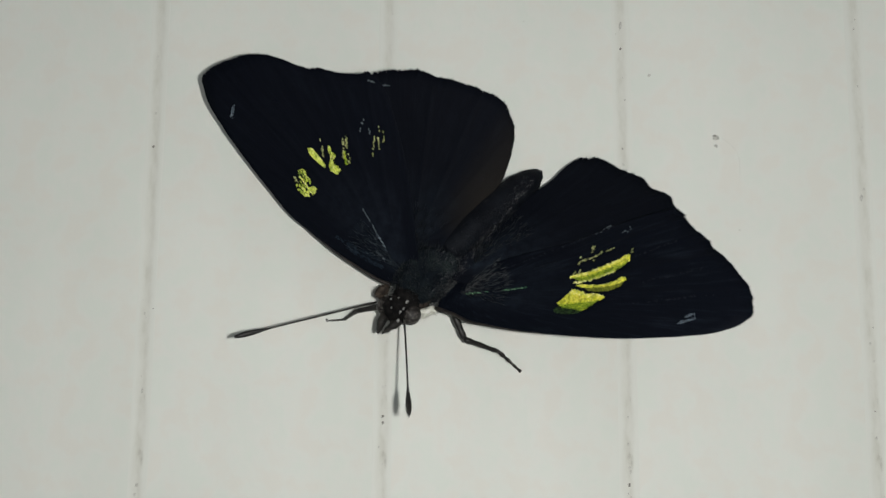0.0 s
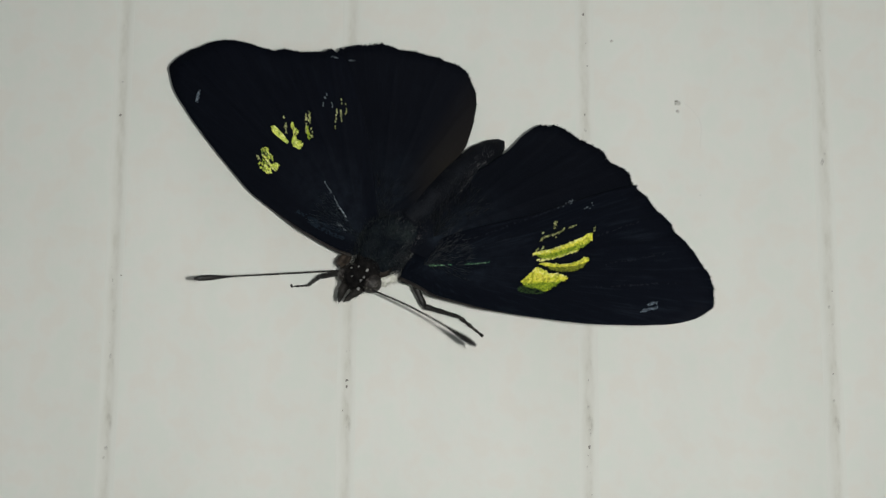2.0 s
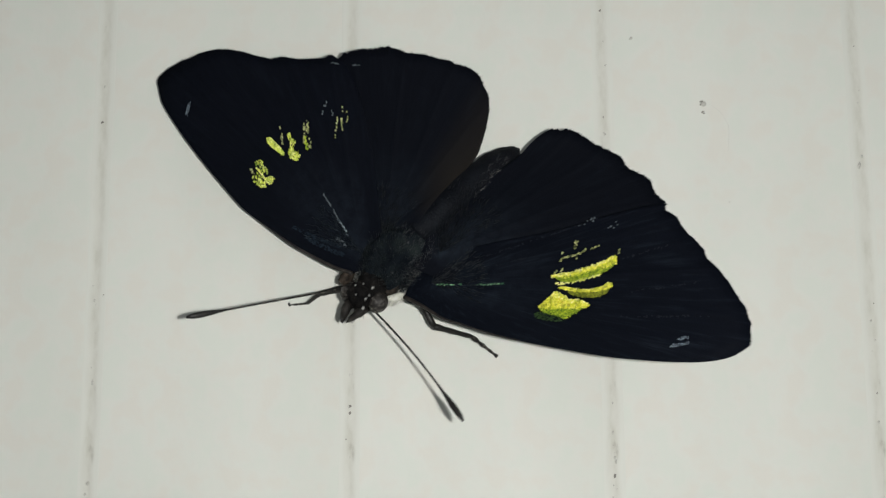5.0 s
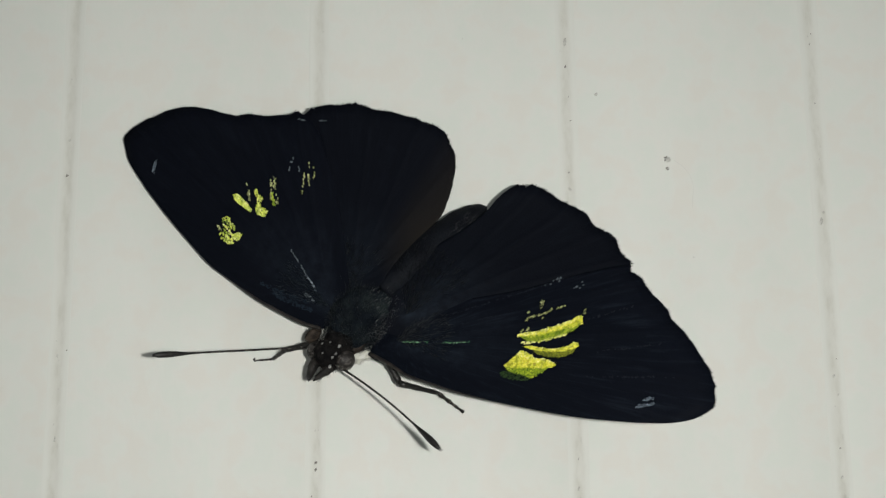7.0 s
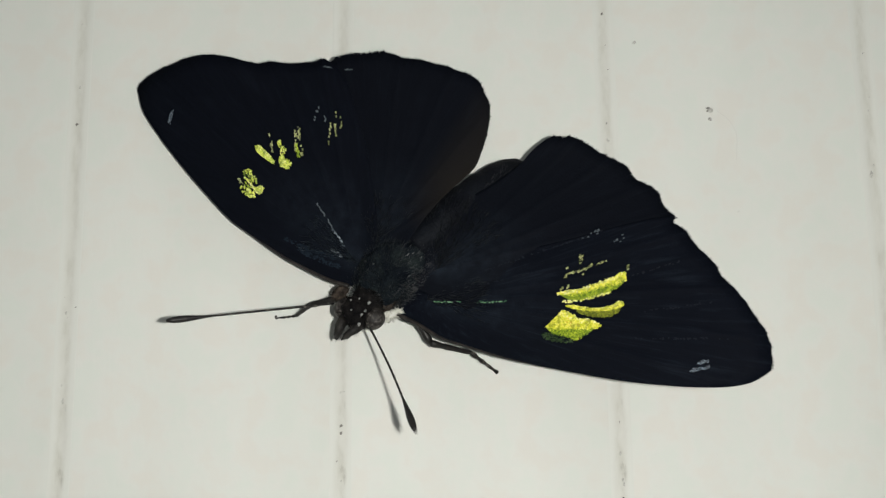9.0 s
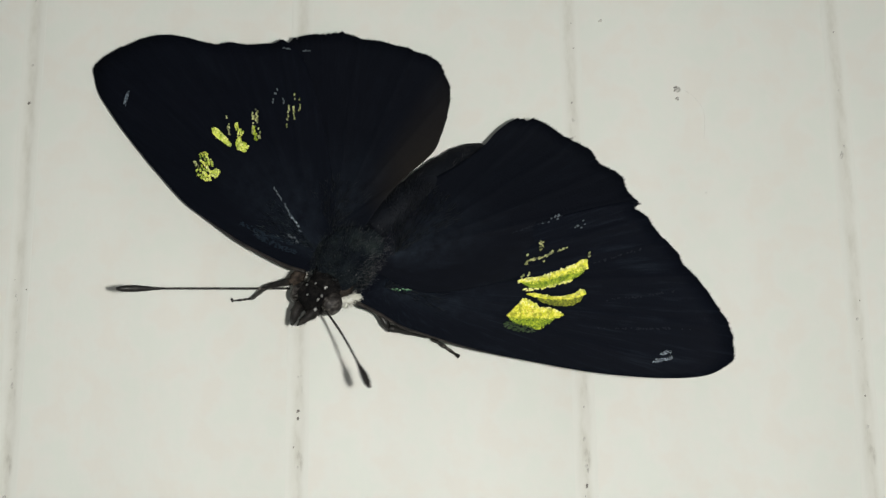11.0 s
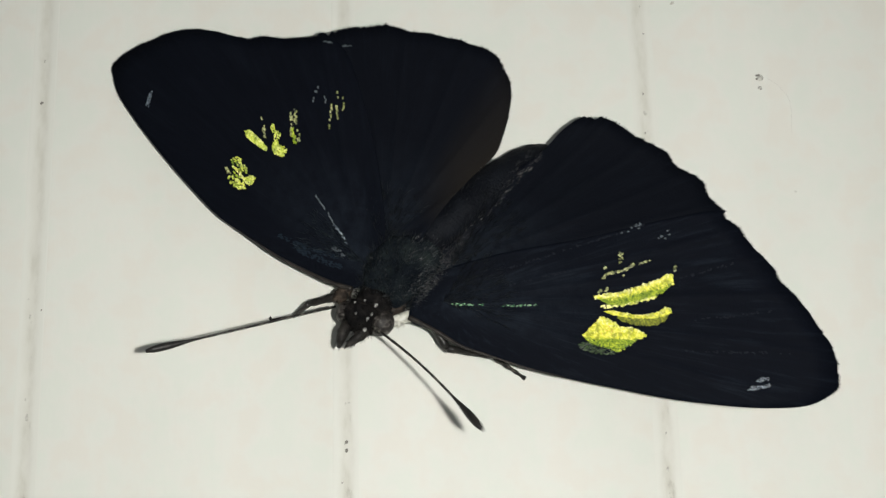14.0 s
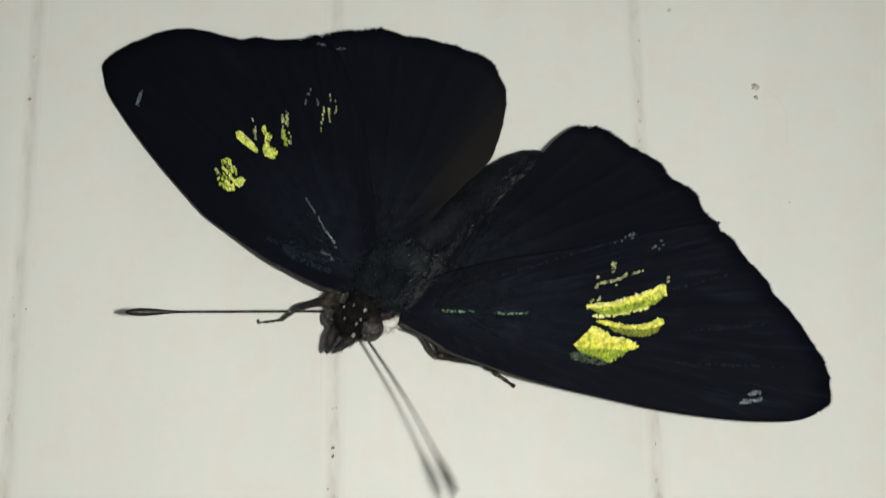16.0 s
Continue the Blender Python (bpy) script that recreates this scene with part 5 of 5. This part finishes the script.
LEFT_FEELER = [
    (0, -0.91, -0.32, -0.28), (0.1, -0.88, -0.41, -0.24), (0.2, -0.93, -0.32, -0.16), (0.3, -0.91, -0.36, -0.21),
    (0.4, -0.91, -0.34, -0.23), (0.5, -0.89, -0.42, -0.20), (0.6, -0.93, -0.32, -0.20), (0.8, -0.91, -0.37, -0.17),
    (1, -0.88, -0.34, -0.34), (1.2, -0.90, -0.33, -0.28), (1.5, -0.89, -0.40, -0.22), (1.7, -0.82, -0.50, -0.29),
    (2, -0.89, -0.44, -0.11), (2.5, -0.85, -0.48, -0.24), (2.8, -0.93, -0.35, -0.11), (3, -0.86, -0.40, -0.33),
    (3.2, -0.87, -0.42, -0.24), (3.5, -0.87, -0.44, -0.21), (3.7, -0.82, -0.49, -0.28), (3.9, -0.88, -0.43, -0.22),
    (4.1, -0.86, -0.46, -0.22), (4.3, -0.87, -0.42, -0.25), (4.5, -0.88, -0.44, -0.21), (4.7, -0.85, -0.47, -0.24),
    (4.9, -0.87, -0.42, -0.24), (5.1, -0.88, -0.44, -0.21), (5.3, -0.84, -0.47, -0.26), (5.5, -0.87, -0.42, -0.24),
    (5.7, -0.88, -0.44, -0.21), (5.8, -0.88, -0.38, -0.27), (6, -0.93, -0.36, -0.05), (6.2, -0.94, -0.31, -0.13),
    (6.5, -0.92, -0.39, -0.10), (6.8, -0.91, -0.33, -0.25), (7, -0.86, -0.51, -0.10), (7.2, -0.90, -0.43, -0.10),
    (7.5, -0.91, -0.37, -0.20), (7.8, -0.94, -0.34, -0.10), (8, -0.92, -0.33, -0.22), (8.2, -0.92, -0.34, -0.17),
    (8.4, -0.94, -0.33, -0.12), (8.6, -0.92, -0.33, -0.21), (8.8, -0.93, -0.34, -0.14), (9, -0.93, -0.33, -0.15),
    (9.2, -0.92, -0.33, -0.20), (9.4, -0.93, -0.34, -0.13), (9.6, -0.93, -0.33, -0.17), (9.8, -0.92, -0.34, -0.19),
    (10, -0.94, -0.33, -0.11), (10.2, -0.92, -0.33, -0.20), (10.3, -0.88, -0.39, -0.28), (10.5, -0.89, -0.43, -0.15),
    (10.7, -0.90, -0.42, -0.09), (10.8, -0.86, -0.47, -0.21), (11, -0.91, -0.40, -0.07), (11.2, -0.87, -0.45, -0.19),
    (11.5, -0.88, -0.44, -0.15), (11.8, -0.91, -0.37, -0.19), (12, -0.92, -0.37, -0.14), (12.3, -0.91, -0.40, -0.10),
    (12.5, -0.92, -0.37, -0.13), (12.8, -0.92, -0.33, -0.19), (13, -0.93, -0.32, -0.19), (13.3, -0.93, -0.35, -0.14),
    (13.5, -0.94, -0.32, -0.10), (13.8, -0.94, -0.30, -0.19), (14, -0.92, -0.30, -0.26), (14.2, -0.91, -0.36, -0.20),
    (14.5, -0.89, -0.36, -0.28), (14.7, -0.85, -0.42, -0.32), (14.8, -0.91, -0.37, -0.19), (15, -0.94, -0.30, -0.14),
    (15.2, -0.93, -0.30, -0.20), (15.5, -0.95, -0.29, -0.07), (15.6, -0.85, -0.45, -0.28), (15.8, -0.90, -0.41, -0.18),
    (16, -0.96, -0.28, -0.05),
]


def drift(t):
    ts = [r[0] for r in HEAD_DRIFT]
    return Vector([np.interp(t, ts, [r[k] for r in HEAD_DRIFT]) for k in (1, 2, 3)]) * MM


def turned(hinge, x, y, z, sx, sy, sz):
    w = Vector((radians(x), radians(y), radians(z)))
    turn = Matrix.Rotation(w.length, 4, w.normalized()) if w.length > 1e-6 else Matrix.Identity(4)
    return Matrix.Translation(rel(*hinge) + Vector((sx, sy, sz)) * MM) @ turn


def pointed(base, way):
    x = Vector(way).normalized()
    y = Vector((0, 0, 1)).cross(x).normalized()
    z = x.cross(y)
    turn = Matrix((x, y, z)).transposed().to_4x4()
    return Matrix.Translation(base) @ turn


def motions():
    walk(torch, [(t, eye_pose(*row) @ Matrix.Translation(Vector((TORCH_SIDE, 0, 0.5)) * MM)) for t, *row in PATH])
    for ob, hinge, rows in ((left_fore[0], HINGE_LEFT, LEFT_FORE_TURN), (left_hind[0], HINGE_LEFT, LEFT_HIND_TURN),
                            (right_fore[0], HINGE_RIGHT, RIGHT_FORE_TURN), (right_hind[0], HINGE_RIGHT, RIGHT_HIND_TURN)):
        walk(ob, [(t, turned(hinge, *row)) for t, *row in rows])
    walk(head, [(t, Matrix.Translation(HEAD + drift(t))) for t, _, _, _ in HEAD_DRIFT])
    walk(thorax, [(t, Matrix.Translation(THORAX + drift(t))) for t, _, _, _ in HEAD_DRIFT])
    walk(abdomen, [(t, Matrix.Translation(ABDOMEN + drift(t)) @ Matrix.Rotation(-0.075 * (z - drift(t).z / MM) / 1.0, 4, "Y"))
                   for t, x, z in TAIL_DRIFT])
    walk(leg_right, [(t, Matrix.Translation(rel(39.1, 0, -23.85)) @ Matrix.Rotation(radians(9.0) * z / 1.19, 4, "Y")) for t, _, _, z in HEAD_DRIFT])
    walk(antenna_right, [(t, pointed(rel(27.5, -7.4, -20.7) + drift(t), way)) for t, *way in RIGHT_FEELER])
    walk(antenna_left, [(t, pointed(rel(24.7, -6.6, -19.0) + drift(t), way)) for t, *way in LEFT_FEELER])


motions()
